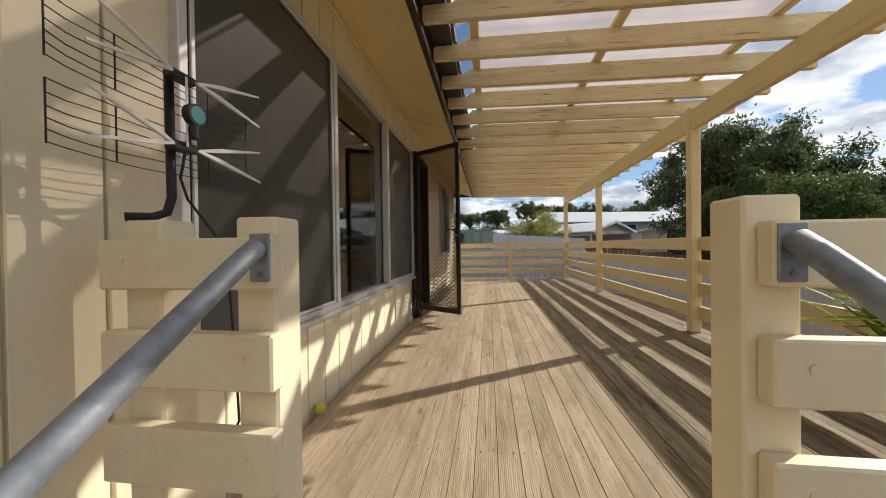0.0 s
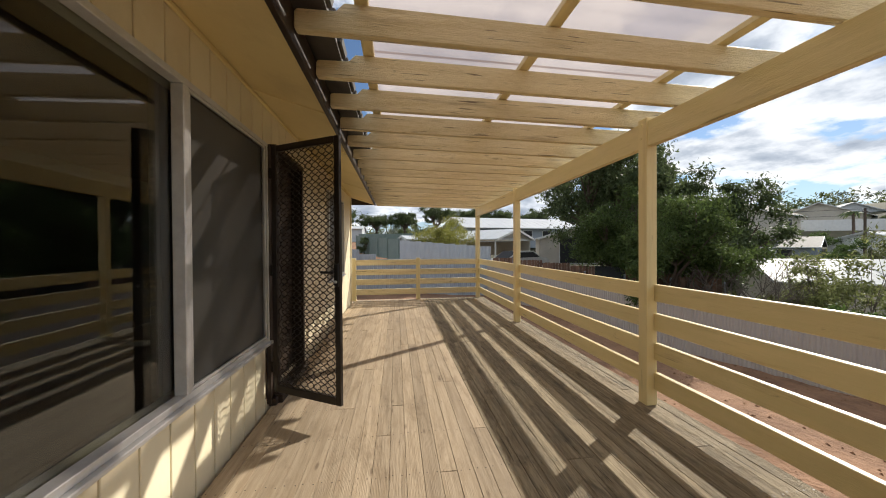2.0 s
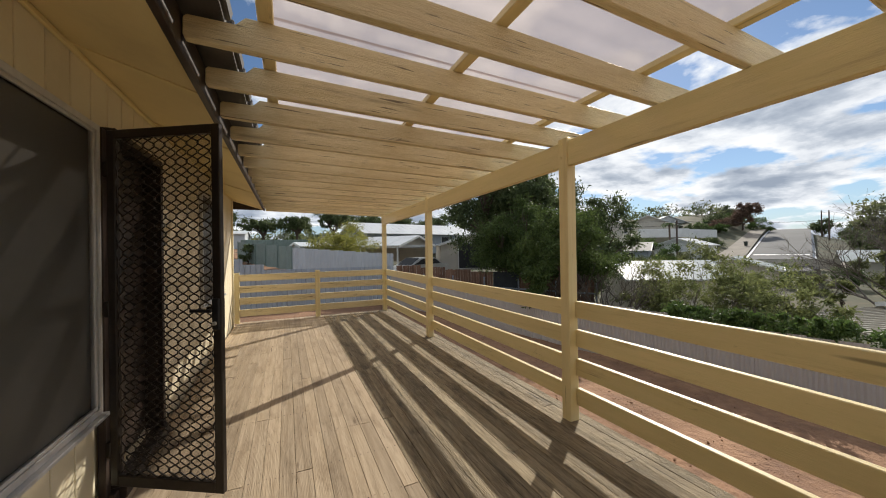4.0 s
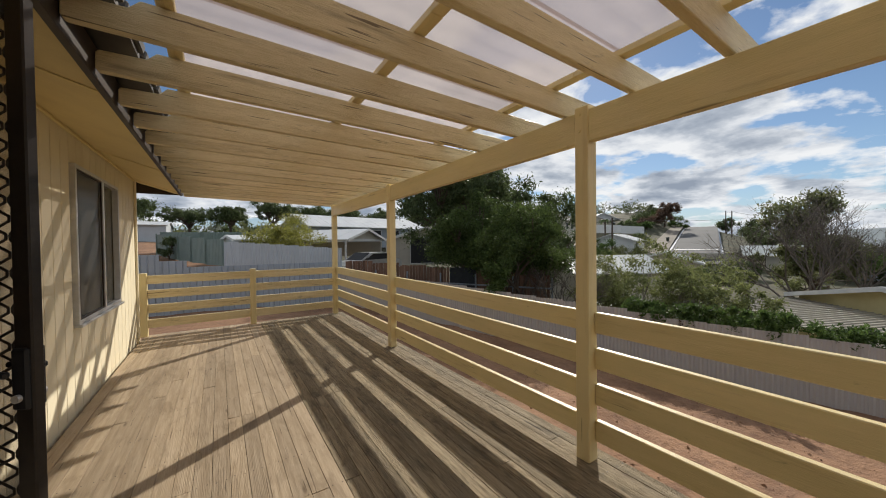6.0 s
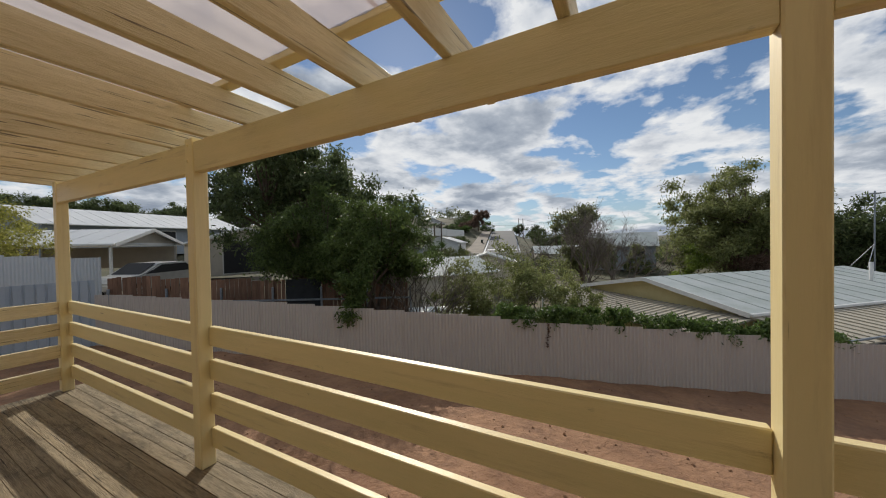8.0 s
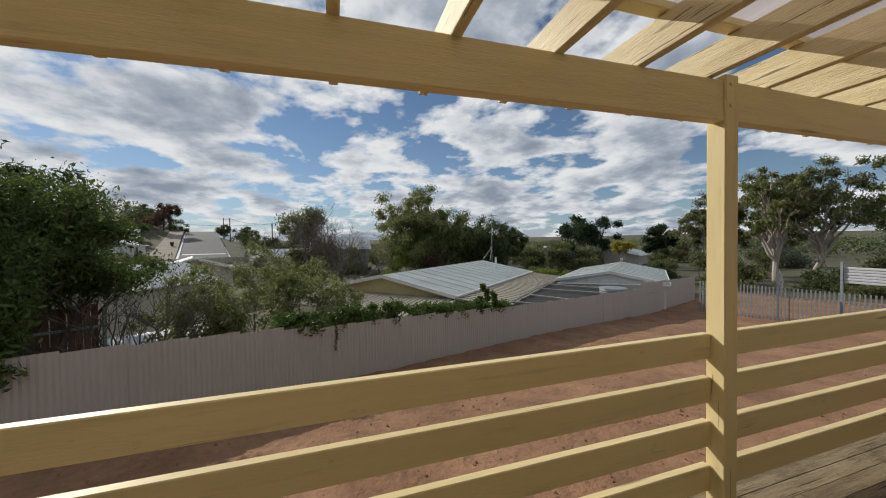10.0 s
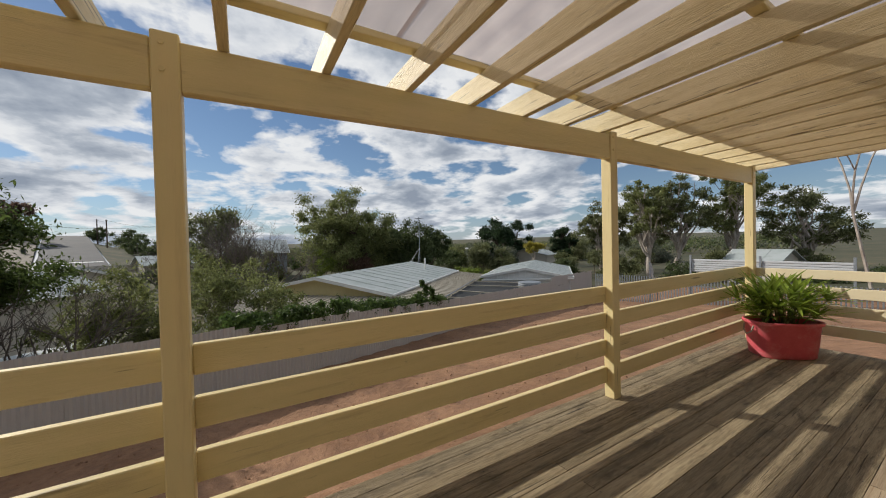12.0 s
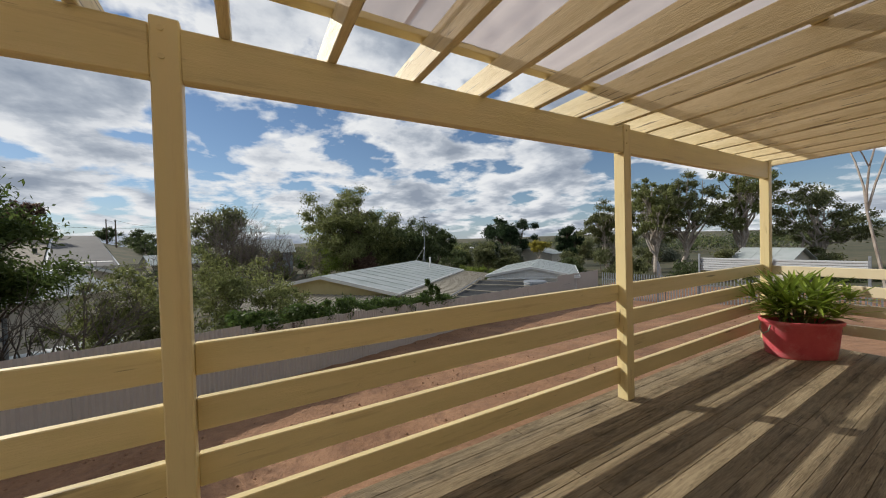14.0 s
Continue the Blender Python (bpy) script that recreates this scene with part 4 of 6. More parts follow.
def gable_house(name, label, at, turn, length, half, z0, ze, zr, wall, roof, over=0.35, windows=(), trim=WHITE, category="house"):
    """Ridge along local y from 0 to length; local x across. Heights are world heights."""
    h = thing(name, label, category, (at[0], at[1], z0), turn=turn)
    ze, zr = ze - z0, zr - z0
    part("wall", prism([(-half, 0), (half, 0), (half, ze), (0, zr), (-half, ze)], length), wall, h)
    s = (zr - ze) / half
    o = over
    prof = [(-half - o, ze - s * o), (0, zr), (half + o, ze - s * o), (half + o, ze - s * o + 0.06), (0, zr + 0.06), (-half - o, ze - s * o + 0.06)]
    rf = part("roof", prism(prof, length + 2 * o), roof, h, at=(0, -o, 0.012))
    for q in (-1, 1):
        part("gutter", box(0.1, length + 2 * o, 0.1, (q * (half + o + 0.03), length / 2, ze - s * o + 0.02), bev=0.02), trim, h)
        w = math.hypot(half + o, s * (half + o))
        part("barge_board", box(w, 0.03, 0.16), trim, h,
             at=pose(q * (half + o) / 2, -o - 0.018, (zr + ze - s * o) / 2 + 0.0, 0, q * math.degrees(math.atan(s)), 0))
    n = int(length / 0.9)
    rib = mesh_of("roof_rib", box(w, 0.03, 0.014), roof)
    for i in range(1, n):
        for q in (-1, 1):
            part("roof_rib", rib, None, rf, at=pose(q * (half + o) / 2, i * (length + 2 * o) / n, (zr + ze - s * o) / 2 + 0.07, 0, q * math.degrees(math.atan(s)), 0))
    for side, u, z, ww, wh in windows:
        win = part("window", box(0.06 if side != "f" else ww, ww if side != "f" else 0.06, wh, bev=0.005), WHITE, h,
                   at=(0 if side == "f" else (half if side == "r" else -half), u, z - z0) if side != "f" else (u, 0, z - z0))
        part("pane", box(0.075 if side != "f" else ww - 0.12, ww - 0.12 if side != "f" else 0.075, wh - 0.12), DARK, win)
    return h


U = Vector((0.687, -0.727))
V = Vector((0.727, 0.687))
TURN = math.degrees(math.atan2(-U.x, U.y))
yh = gable_house("house", "pale yellow house with weathered grey steel gable roof", (18.55, 3.09), TURN, 12.2, 3.7, -3.4, -0.82, -0.12, YELLOW_WALL, ROOF_GREY, 0.3)
part("flue", tube([(2.2, 9.6, 2.7), (2.2, 9.6, 3.75)], 0.07, 10), WHITE, yh, "white roof flue")


def lean_roof(label, corners, z0, z1, material, ridges, thick=0.05, pitch=0.25):
    """A low skillion roof over the quad a-b-c-d (a-b high side), with ribs from high to low, on posts."""
    a, b, c, d = [Vector(p) for p in corners]
    r = thing("veranda_roof", label, "roof", (a.x, a.y, z0))
    verts = []
    for p, z in ((a, z0), (b, z0), (c, z1), (d, z1)):
        verts += [(p.x - a.x, p.y - a.y, z - z0), (p.x - a.x, p.y - a.y, z - z0 - thick)]
    faces = [(0, 2, 4, 6), (1, 7, 5, 3), (0, 1, 3, 2), (2, 3, 5, 4), (4, 5, 7, 6), (6, 7, 1, 0)]
    part("roof_sheet", from_arrays("roof_sheet", verts, faces, material), None, r)
    n = int((b - a).length / pitch)
    for i in range(n + 1):
        p, q = a.lerp(b, i / n), d.lerp(c, i / n)
        if ridges:
            part("rib", tube([(p.x - a.x, p.y - a.y, 0.012), (q.x - a.x, q.y - a.y, z1 - z0 + 0.012)], 0.03, 4), material, r)
    for p in (c, d):
        part("post", box(0.1, 0.1, z1 + 3.5, (p.x - a.x, p.y - a.y, (z1 - 3.5) / 2 - z0 - 0.06)), WHITE, r)
    return r


A0 = Vector((18.55, 3.09))
eL, eR = A0 + V * 4.0, A0 - V * 4.0
lean_roof("brownish corrugated veranda roof before the yellow gable", (eR - U * 0.1, eL - U * 0.1, eL - U * 2.6, eR - U * 2.6), -0.97, -1.32, ROOF_BEIGE, True)
lean_roof("beige steel veranda roof beside the yellow house", (eR + U * 12.4, eR - U * 0.3, eR - U * 0.3 - V * 2.2, eR + U * 12.4 - V * 2.2), -0.92, -1.16, ROOF_BEIGE, True, pitch=0.4)


def shade_pergola():
    s = thing("shade_structure", "sagging black shade cloth over pale timber bearers", "shade structure", (16.6, -4.3, -3.05), turn=TURN)
    ln, nx, ny = 9.0, 18, 34

    def reach(y):
        return 1.35 + 0.444 * (y + 4.53)

    def level(x):
        return 1.92 - 0.03 * (x + 0.35)

    verts, faces = [], []
    for i in range(nx + 1):
        for j in range(ny + 1):
            y = -ln / 2 + ln * j / ny
            x = -0.35 + (reach(y) + 0.35) * i / nx
            z = level(x) - 0.05 * abs(math.sin(y * 1.6)) - 0.05 * math.sin(x * 1.3 + 1) ** 2 + 0.03 * noise.noise(Vector((x, y, 0)) * 1.5)
            verts.append((x, y, z))
    for i in range(nx):
        for j in range(ny):
            a = i * (ny + 1) + j
            faces.append((a, a + ny + 1, a + ny + 2, a + 1))
    part("shade_cloth", from_arrays("shade_cloth", verts, faces, SHADECLOTH, True), None, s)
    for y, skew in ((-3.2, 0.3), (-1.0, -0.4), (1.2, 0.5), (3.4, -0.2)):
        part("bearer", tube([(-0.35, y, level(-0.35) + 0.05), (reach(y) - 0.1, y + skew, level(reach(y)) + 0.05)], 0.035, 6), ROOF_BEIGE, s)
    for y in (-4.3, 0, 4.3):
        part("post", box(0.09, 0.09, 1.75, (reach(y) - 0.15, y, 0.87)), ROOF_BEIGE, s)
    part("ridge_pipe", tube([(-0.35, -4.4, 1.98), (-0.35, 4.4, 1.98)], 0.03, 6), GALV, s)


shade_pergola()


def white_shed():
    sh = gable_house("shed", "white ribbed steel shed with grey gable roof", (18.25, -10.3), TURN - 3, 9.5, 2.9, -3.3, -1.02, -0.46, WHITE, ROOF_GREY, 0.15, category="shed")
    for i in range(15):
        x = -2.7 + i * 0.385
        me = mesh_of("wall_rib", box(0.06, 0.05, 2.15 + (2.9 - abs(x)) * 0.2), WHITE)
        part("wall_rib", me, None, sh, at=(x, -0.025, (2.15 + (2.9 - abs(x)) * 0.2) / 2 + 0.02))
    part("downpipe", tube([(-3.0, -0.12, 2.02), (3.1, -0.16, 2.2)], 0.055, 10), WHITE, sh, "white plastic downpipe")
    tk = thing("water_tank", "round ribbed steel rainwater tank by the shed", "water tank", (15.7, -8.1, -2.95))
    pts, rad = [], []
    for i in range(25):
        pts.append((0, 0, i * 0.082))
        rad.append(0.62 + 0.02 * (i % 2))
    part("tank_wall", tube(pts, rad, 28), GALV, tk)
    part("tank_lid", tube([(0, 0, 1.97), (0, 0, 2.0), (0, 0, 2.05)], [0.66, 0.6, 0.1], 28), GALV, tk)


white_shed()


def tv_mast():
    m = thing("antenna_mast", "tall thin steel television antenna mast", "antenna", (30.5, -8.5, -2.9))
    part("mast", tube([(0, 0, 0), (0, 0, 6.9)], 0.035, 6), GALV, m)
    part("boom", tube([(-0.5, 0, 6.75), (0.5, 0, 6.75)], 0.025, 5), GALV, m)
    for x in (-0.4, -0.2, 0, 0.2, 0.4):
        part("element", tube([(x, -0.35, 6.75), (x, 0.35, 6.75)], 0.015, 4), GALV, m)
    for q in (-1, 1):
        part("stay", tube([(0, 0, 3.9), (q * 0.8, 0.6, 2.6)], 0.02, 4), GALV, m)


tv_mast()
# houses behind the shrubs and over the road
gable_house("house", "grey weatherboard house with pale steel roof behind shrubs", (21.5, 17.6), -120, 6, 2.4, -3.2, -0.5, 0.42, CREAM_WALL, ROOF_GREY, 0.3,
            [("l", 2.0, -1.3, 1.2, 0.9)])
gable_house("house", "small pale-roofed house half hidden by shrubs", (33, 16.0), -70, 5, 2.6, -3.2, -0.4, 0.45, CREAM_WALL, ROOF_GREY, 0.3)
lean_roof("pale corrugated shed roof behind the shrubs", ((16.5, 10.2), (14.5, 13.2), (12.6, 12.0), (14.6, 9.0)), -1.4, -1.62, ROOF_GREY, True)
gable_house("house", "low grey-roofed house beyond the bare tree", (62, 0.3), 0, 8.5, 4, -3.0, 0.7, 2.5, GREY_WALL, ROOF_GREY, 0.4, [("l", 2, -0.4, 1.4, 1.1), ("l", 6, -0.4, 1.4, 1.1)])
gable_house("house", "blue-grey house with long white steel roof", (9.0, 46.5), -78, 17, 4.0, 1.0, 3.8, 5.2, GREY_WALL, ROOF_WHITE, 0.6,
            [("f", -2, 2.9, 0.9, 1.1), ("f", 1.2, 2.9, 0.9, 1.1), ("r", 3, 2.9, 1.4, 0.9), ("r", 6, 2.9, 1.4, 0.9), ("r", 9, 2.9, 1.4, 0.9), ("r", 12, 2.9, 1.4, 0.9)])
gable_house("building", "long pale flat-walled building on the rise", (-30, 55), -88, 26, 5, 1.6, 3.9, 4.5, FENCE_WHITE, ROOF_WHITE, 0.2, category="building")
gable_house("house", "dark-roofed brick house on the street corner", (50, 43.5), -70, 9, 4, 1.9, 5.5, 7.2, CREAM_WALL, ROOF_DARK, 0.5, [("r", 2, 4.3, 1.3, 1.1), ("r", 5, 4.3, 1.3, 1.1)])
gable_house("house", "grey-roofed house behind a pale front wall", (78, 53), -66, 12, 5, 3.0, 6.6, 8.8, CREAM_WALL, ROOF_DARK, 0.5, [("r", 3, 5.0, 1.6, 1.2), ("r", 8, 5.0, 1.6, 1.2)])
gable_house("house", "grey-roofed house beside the climbing street", (92, 57), -40, 11, 4.5, 4.0, 7.5, 9.5, WHITE, ROOF_GREY, 0.5, [("r", 3, 5.8, 1.6, 1.2)])
gable_house("shed", "low white flat shed behind the gum trees", (12.5, -28), 85, 3.0, 1.6, -3.4, -0.4, 0.3, CREAM_WALL, ROOF_GREY, 0.3, category="shed")
gable_house("house", "grey tiled house beyond the yard", (2, -33), 92, 7, 3.0, -3.4, -1.2, 0.0, CREAM_WALL, ROOF_DARK, 0.4)
gable_house("house", "far pale-roofed house among trees", (75, -45), 60, 12, 5, -3.4, -1.3, 0.0, WHITE, ROOF_WHITE, 0.4)
gable_house("house", "far grey-roofed house among trees", (60, -55), 30, 12, 5, -3.4, -1.5, -0.4, CREAM_WALL, ROOF_GREY, 0.4)


def carport():
    c = gable_house("carport", "open cream carport with white gable roof", (10.1, 25.9), 39.5, 7.0, 2.5, -0.8, 1.85, 2.55, DARK, ROOF_WHITE, 0.25, category="carport")
    for o in list(c.children):
        if o.name.startswith("wall"):
            bpy.data.objects.remove(o)
    ze, zr, half = 2.66, 3.36, 2.5
    part("gable_board", prism([(-half, ze), (half, ze), (0, zr)], 0.06), CREAM_WALL, c, at=(0, 0.02, 0))
    part("back_wall", box(2 * half, 0.08, ze, (0, 6.9, ze / 2)), CREAM_WALL, c)
    part("side_wall", box(0.08, 6.7, 1.2, (half, 3.4, 1.9)), CREAM_WALL, c)
    part("ceiling_lining", box(2 * half - 0.2, 6.7, 0.04, (0, 3.4, ze - 0.03)), CREAM_WALL, c)
    for x in (-half, half):
        for y in (0.1, 3.4, 6.7):
            part("post", box(0.09, 0.09, ze, (x, y, ze / 2)), WHITE, c)
    part("beam", box(2 * half, 0.06, 0.14, (0, 0.0, ze - 0.05)), WHITE, c)
    part("floor_slab", box(10, 12, 0.5, (-1.2, 1.2, 0.15)), VERGE, c)


carport()
gable_house("garage", "cream steel garage with roller door", (14.8, 25.2), -20, 6.5, 2.7, -0.2, 1.9, 2.75, CREAM_WALL, ROOF_WHITE, 0.2,
            [("f", 0, 0.95, 2.6, 2.1)], category="garage")
gable_house("shed", "small garden shed with pale ribbed roof", (1.6, 27.2), -75, 2.0, 1.2, 0.3, 1.85, 2.1, FENCE_WHITE, ROOF_WHITE, 0.15, category="shed")


def car(at, turn, paint):
    c = thing("car", "silver sedan parked before the carport", "car", at, turn=turn)
    prof = [(-2.1, 0.35), (-2.15, 0.62), (-1.9, 0.85), (-1.2, 0.92), (-0.45, 1.36), (0.75, 1.38), (1.45, 0.98), (2.0, 0.92), (2.15, 0.7), (2.1, 0.35)]
    bm = prism(prof, 1.7)
    bmesh.ops.bevel(bm, geom=bm.edges[:], offset=0.06, segments=2, affect="EDGES")
    part("body", bm, paint, c, at=(0, -0.85, 0), smooth=False)
    part("side_glass", prism([(-1.05, 0.95), (-0.42, 1.29), (0.7, 1.31), (1.25, 0.98)], 1.72), DARK, c, at=(0, -0.86, 0))
    part("windscreen", box(0.02, 1.35, 0.82), DARK, c, at=pose(-0.87, 0, 1.15, 0, 58, 0))
    for x in (-1.35, 1.3):
        for y in (-0.78, 0.78):
            w = part("wheel", tube([(x, y - 0.1, 0.31), (x, y + 0.1, 0.31)], 0.31, 18), BLACK, c)
            part("rim", tube([(x, y - 0.105, 0.31), (x, y + 0.105, 0.31)], 0.19, 14), ALU, w)


car((8.9, 22.3, -0.4), 20, CARPAINT)

# ---- plants ----


def leaves(centres, radii, per, size, material, seed, flat=0.5, name="crown"):
    """Many small pointed leaves scattered in clumps, each its own facet."""
    g = np.random.RandomState(seed)
    cs = np.repeat(np.asarray(centres, float), per, axis=0)
    rs = np.repeat(np.asarray(radii, float), per)
    n = len(cs)
    d = g.normal(size=(n, 3))
    d /= np.linalg.norm(d, axis=1)[:, None]
    rad = rs * np.minimum(np.abs(g.normal(0.62, 0.34, n)), 1.5)
    p = cs + d * rad[:, None] * np.array([1, 1, 0.8])
    a = g.normal(size=(n, 3)) + np.array([0, 0, -flat])
    a /= np.linalg.norm(a, axis=1)[:, None]
    b = np.cross(a, g.normal(size=(n, 3)))
    b /= np.linalg.norm(b, axis=1)[:, None] + 1e-9
    s = (size * g.uniform(0.6, 1.4, n))[:, None]
    v = np.stack([p - a * s, p + b * s * 0.34, p + a * s, p - b * s * 0.34], axis=1).reshape(-1, 3)
    f = np.arange(4 * n).reshape(-1, 4)
    me = bpy.data.meshes.new(name)
    me.vertices.add(len(v))
    me.vertices.foreach_set("co", v.ravel())
    me.loops.add(4 * n)
    me.loops.foreach_set("vertex_index", f.ravel())
    me.polygons.add(n)
    me.polygons.foreach_set("loop_start", np.arange(0, 4 * n, 4))
    me.update(calc_edges=True)
    me.materials.append(material)
    return me


def limb_points(a, b, g, bend=0.12, n=5):
    a, b = Vector(a), Vector(b)
    ln = (b - a).length
    out = [a]
    for i in range(1, n):
        out.append(a.lerp(b, i / n) + Vector((g.uniform(-1, 1), g.uniform(-1, 1), g.uniform(-0.5, 0.8))) * ln * bend * math.sin(math.pi * i / n))
    return out + [b]


def tree(label, at, height, spread, leaf, bark=None, seed=1, clumps=40, per=260, size=0.09, low=0.3, trunk=0.16, clump=0.28, name="tree", lobes=5, droop=0.0, floor=0.0, extra=()):
    """Tapered trunk, limbs to each lobe, and an uneven crown of leaf clumps with gaps between."""
    g = random.Random(seed)
    t = thing(name, label, "tree" if name == "tree" else name, at)
    bark = bark or BARK
    bm = bmesh.new()
    fork = height * low * 0.8
    lean = Vector((g.uniform(-0.3, 0.3), g.uniform(-0.3, 0.3), 0)) * spread * 0.2
    tube(limb_points((0, 0, -0.3), lean + Vector((0, 0, fork)), g, 0.06), [trunk * v for v in (1.25, 1, 0.92, 0.86, 0.8, 0.75)], 8, bm)
    centres, radii, r_min = [], [], 0.5
    for c in extra:
        centres.append(Vector(c))
        radii.append(0.3)
    for k in range(lobes):
        ang = 2 * math.pi * (k + g.uniform(-0.3, 0.3)) / lobes
        rr = spread * g.uniform(0.32, 0.62) if k else spread * 0.12
        lc = Vector((math.cos(ang) * rr, math.sin(ang) * rr, height * (g.uniform(low + 0.12, 0.8) if k else 0.8)))
        lr = spread * g.uniform(0.36, 0.5)
        pts = limb_points(lean + Vector((0, 0, fork * g.uniform(0.75, 1))), lc, g)
        tube(pts, [trunk * v for v in (0.6, 0.5, 0.4, 0.3, 0.22, 0.12)], 6, bm)
        for j in range(max(clumps // lobes, 3)):
            d = Vector((g.gauss(0, 1), g.gauss(0, 1), g.gauss(0, 0.8))).normalized() * g.uniform(0.45, 1.0)
            c = lc + Vector((d.x * lr, d.y * lr, d.z * min(lr, height * (1 - low) * 0.42) - droop * g.random() * lr))
            c.z = min(max(c.z, height * low * 0.6, floor + r_min * g.random()), height)
            r = spread * clump * g.uniform(0.5, 1.05)
            centres.append(c)
            radii.append(r)
            if j % 2 == 0:
                tube([pts[3], pts[3].lerp(c, 0.6) + Vector((0, 0, g.uniform(-0.1, 0.1) * lr)), c], [trunk * 0.22, trunk * 0.14, trunk * 0.05], 4, bm)
    part("trunk", bm, bark, t)
    part("crown", leaves(centres, radii, per, size, LEAF[leaf], seed), None, t)
    return t


def bare_branches(bm, a, d, length, radius, depth, g, spread=0.55):
    if depth == 0 or radius < 0.002:
        return
    pts = [Vector(a)]
    dd = Vector(d)
    for i in range(3):
        dd = (dd + Vector((g.uniform(-1, 1), g.uniform(-1, 1), g.uniform(-0.4, 0.9))) * 0.16).normalized()
        pts.append(pts[-1] + dd * length / 3)
    tube(pts, [radius, radius * 0.86, radius * 0.74, radius * 0.62], 5 if depth > 2 else 3, bm, cap=False)
    for k in range(3):
        nd_ = (dd + Vector((g.uniform(-1, 1), g.uniform(-1, 1), g.uniform(-0.5, 0.8))) * spread * 1.5).normalized()
        bare_branches(bm, pts[g.choice((2, 3, 3))], nd_, length * g.uniform(0.6, 0.85), max(radius * 0.6, 0.006), depth - 1, g, spread)


def bare_tree(label, at, height, radius, seed, stems=3, depth=5, bark=None, name="bare_tree", spread=0.55):
    g = random.Random(seed)
    t = thing(name, label, "tree", at)
    for k in range(stems):
        bm = bmesh.new()
        d = Vector((g.uniform(-1, 1) * 0.62, g.uniform(-1, 1) * 0.62, 1)).normalized() if stems > 1 else Vector((0.05, 0.02, 1))
        bare_branches(bm, (0, 0, -0.2), d, height * (0.31 if stems > 1 else 0.5), radius, depth, g, spread)
        part("limb", bm, bark or BARK_GREY, t)
    return t


# the dense wattle that hangs over the side fence and the taller dark tree behind it
tree("dense green wattle tree drooping over the steel fence", (10.9, 11.4, -1.8), 5.6, 2.3, "wattle", seed=3, clumps=130, per=470, size=0.057, low=0.16, trunk=0.13, clump=0.25, lobes=10, droop=0.8, floor=2.35,
     extra=[(-1.5 - 0.17 * k, -1.1 - 0.05 * k, 3.2 - 0.2 * k) for k in range(9)] + [(-2.5 - 0.06 * k, -1.0 - 0.12 * k, 2.4 - 0.1 * k) for k in range(2)])
tree("bushy green wattle tree behind the paling fence", (10.6, 13.6, -1.8), 6.0, 2.4, "wattle", seed=4, clumps=130, per=470, size=0.057, low=0.16, trunk=0.14, clump=0.25, lobes=10, droop=0.8, floor=2.5)
tree("green wattle tree crowding the paling fence", (12.4, 15.4, -1.8), 5.6, 1.9, "wattle", seed=6, clumps=104, per=440, size=0.057, low=0.2, trunk=0.12, clump=0.25, lobes=9, droop=0.6, floor=2.6)
tree("tall dark green spreading tree with sunlit top", (14.2, 19.6, -1.8), 9.3, 4.8, "dark", seed=5, clumps=150, per=330, size=0.11, low=0.46, trunk=0.3, clump=0.19, lobes=11, droop=0.3)
tree("tall dark green tree behind the wattles", (17.5, 16.5, -2.2), 7.2, 3.4, "dark", seed=7, clumps=90, per=300, size=0.1, low=0.15, trunk=0.2, clump=0.24, lobes=9, droop=0.3)
bare_tree("leafless grey shrub with thin stems", (12.2, 10.0, -2.2), 4.2, 0.045, 8, 5, 5, BARK_GREY, "bare_shrub")
bare_tree("leafless grey shrub before the wattle", (13.6, 16.8, -2.2), 5.0, 0.05, 9, 5, 5, BARK_GREY, "bare_shrub")
for i, (x, y, h, s) in enumerate(((12.4, 8.9, 3.7, 1.4), (12.6, 7.6, 4.0, 1.5), (12.2, 6.3, 3.4, 1.4), (13.5, 9.6, 3.2, 1.3), (14.0, 6.6, 3.5, 1.5), (13.2, 5.2, 2.7, 1.1))):
    tree("straggly olive-green shrub behind the steel fence", (x, y, ground_z(x, y)), h, s, "olive", BARK_GREY, 20 + i, 80, 110, 0.05, 0.06, 0.04, 0.26, "shrub", 9)


def hedge():
    h = thing("vine_hedge", "green climbing vine spilling over the top of the steel fence", "vine", (10.6, 3.6, base_z(3.6)))
    g = random.Random(5)
    cs, rs = [], []
    for i in range(135):
        y = g.uniform(-0.1, 6.6)
        lift = max(0, 0.28 - 0.11 * abs(y - 4.8)) + 0.06
        cs.append((fence_x(y) - 10.6 + g.uniform(0.05, 0.7), y - 3.6, float(np.interp(y, (0, 4, 5.4, 7.1), (-0.62, -0.33, -0.3, -0.15))) + g.uniform(-0.1, lift) - base_z(3.6)))
        rs.append(g.uniform(0.1, 0.24))
    for y, n in ((1.0, 9), (0.7, 6), (1.3, 5)):
        for k in range(n):
            cs.append((fence_x(y) - 10.4, y - 3.6 + g.uniform(-0.1, 0.1), -0.6 + k * 0.09 - base_z(3.6)))
            rs.append(0.09)
    part("foliage", leaves(cs, rs, 150, 0.045, LEAF["hedge"], 5, name="foliage"), None, h)
    drop = [(fence_x(5.45) - 10.6 - 0.03, 5.45 - 3.6 + g.uniform(-0.03, 0.03), -0.33 - k * 0.05 - base_z(3.6)) for k in range(11)]
    part("trailing_shoot", leaves(drop, [0.035] * 11, 11, 0.026, LEAF["russet"], 15, name="trailing_shoot"), None, h)
    part("stem", tube([(fence_x(3.6) - 10.3, 0, 0), (fence_x(3.6) - 10.25, 0.2, 1.1)], [0.04, 0.02], 6), BARK, h)


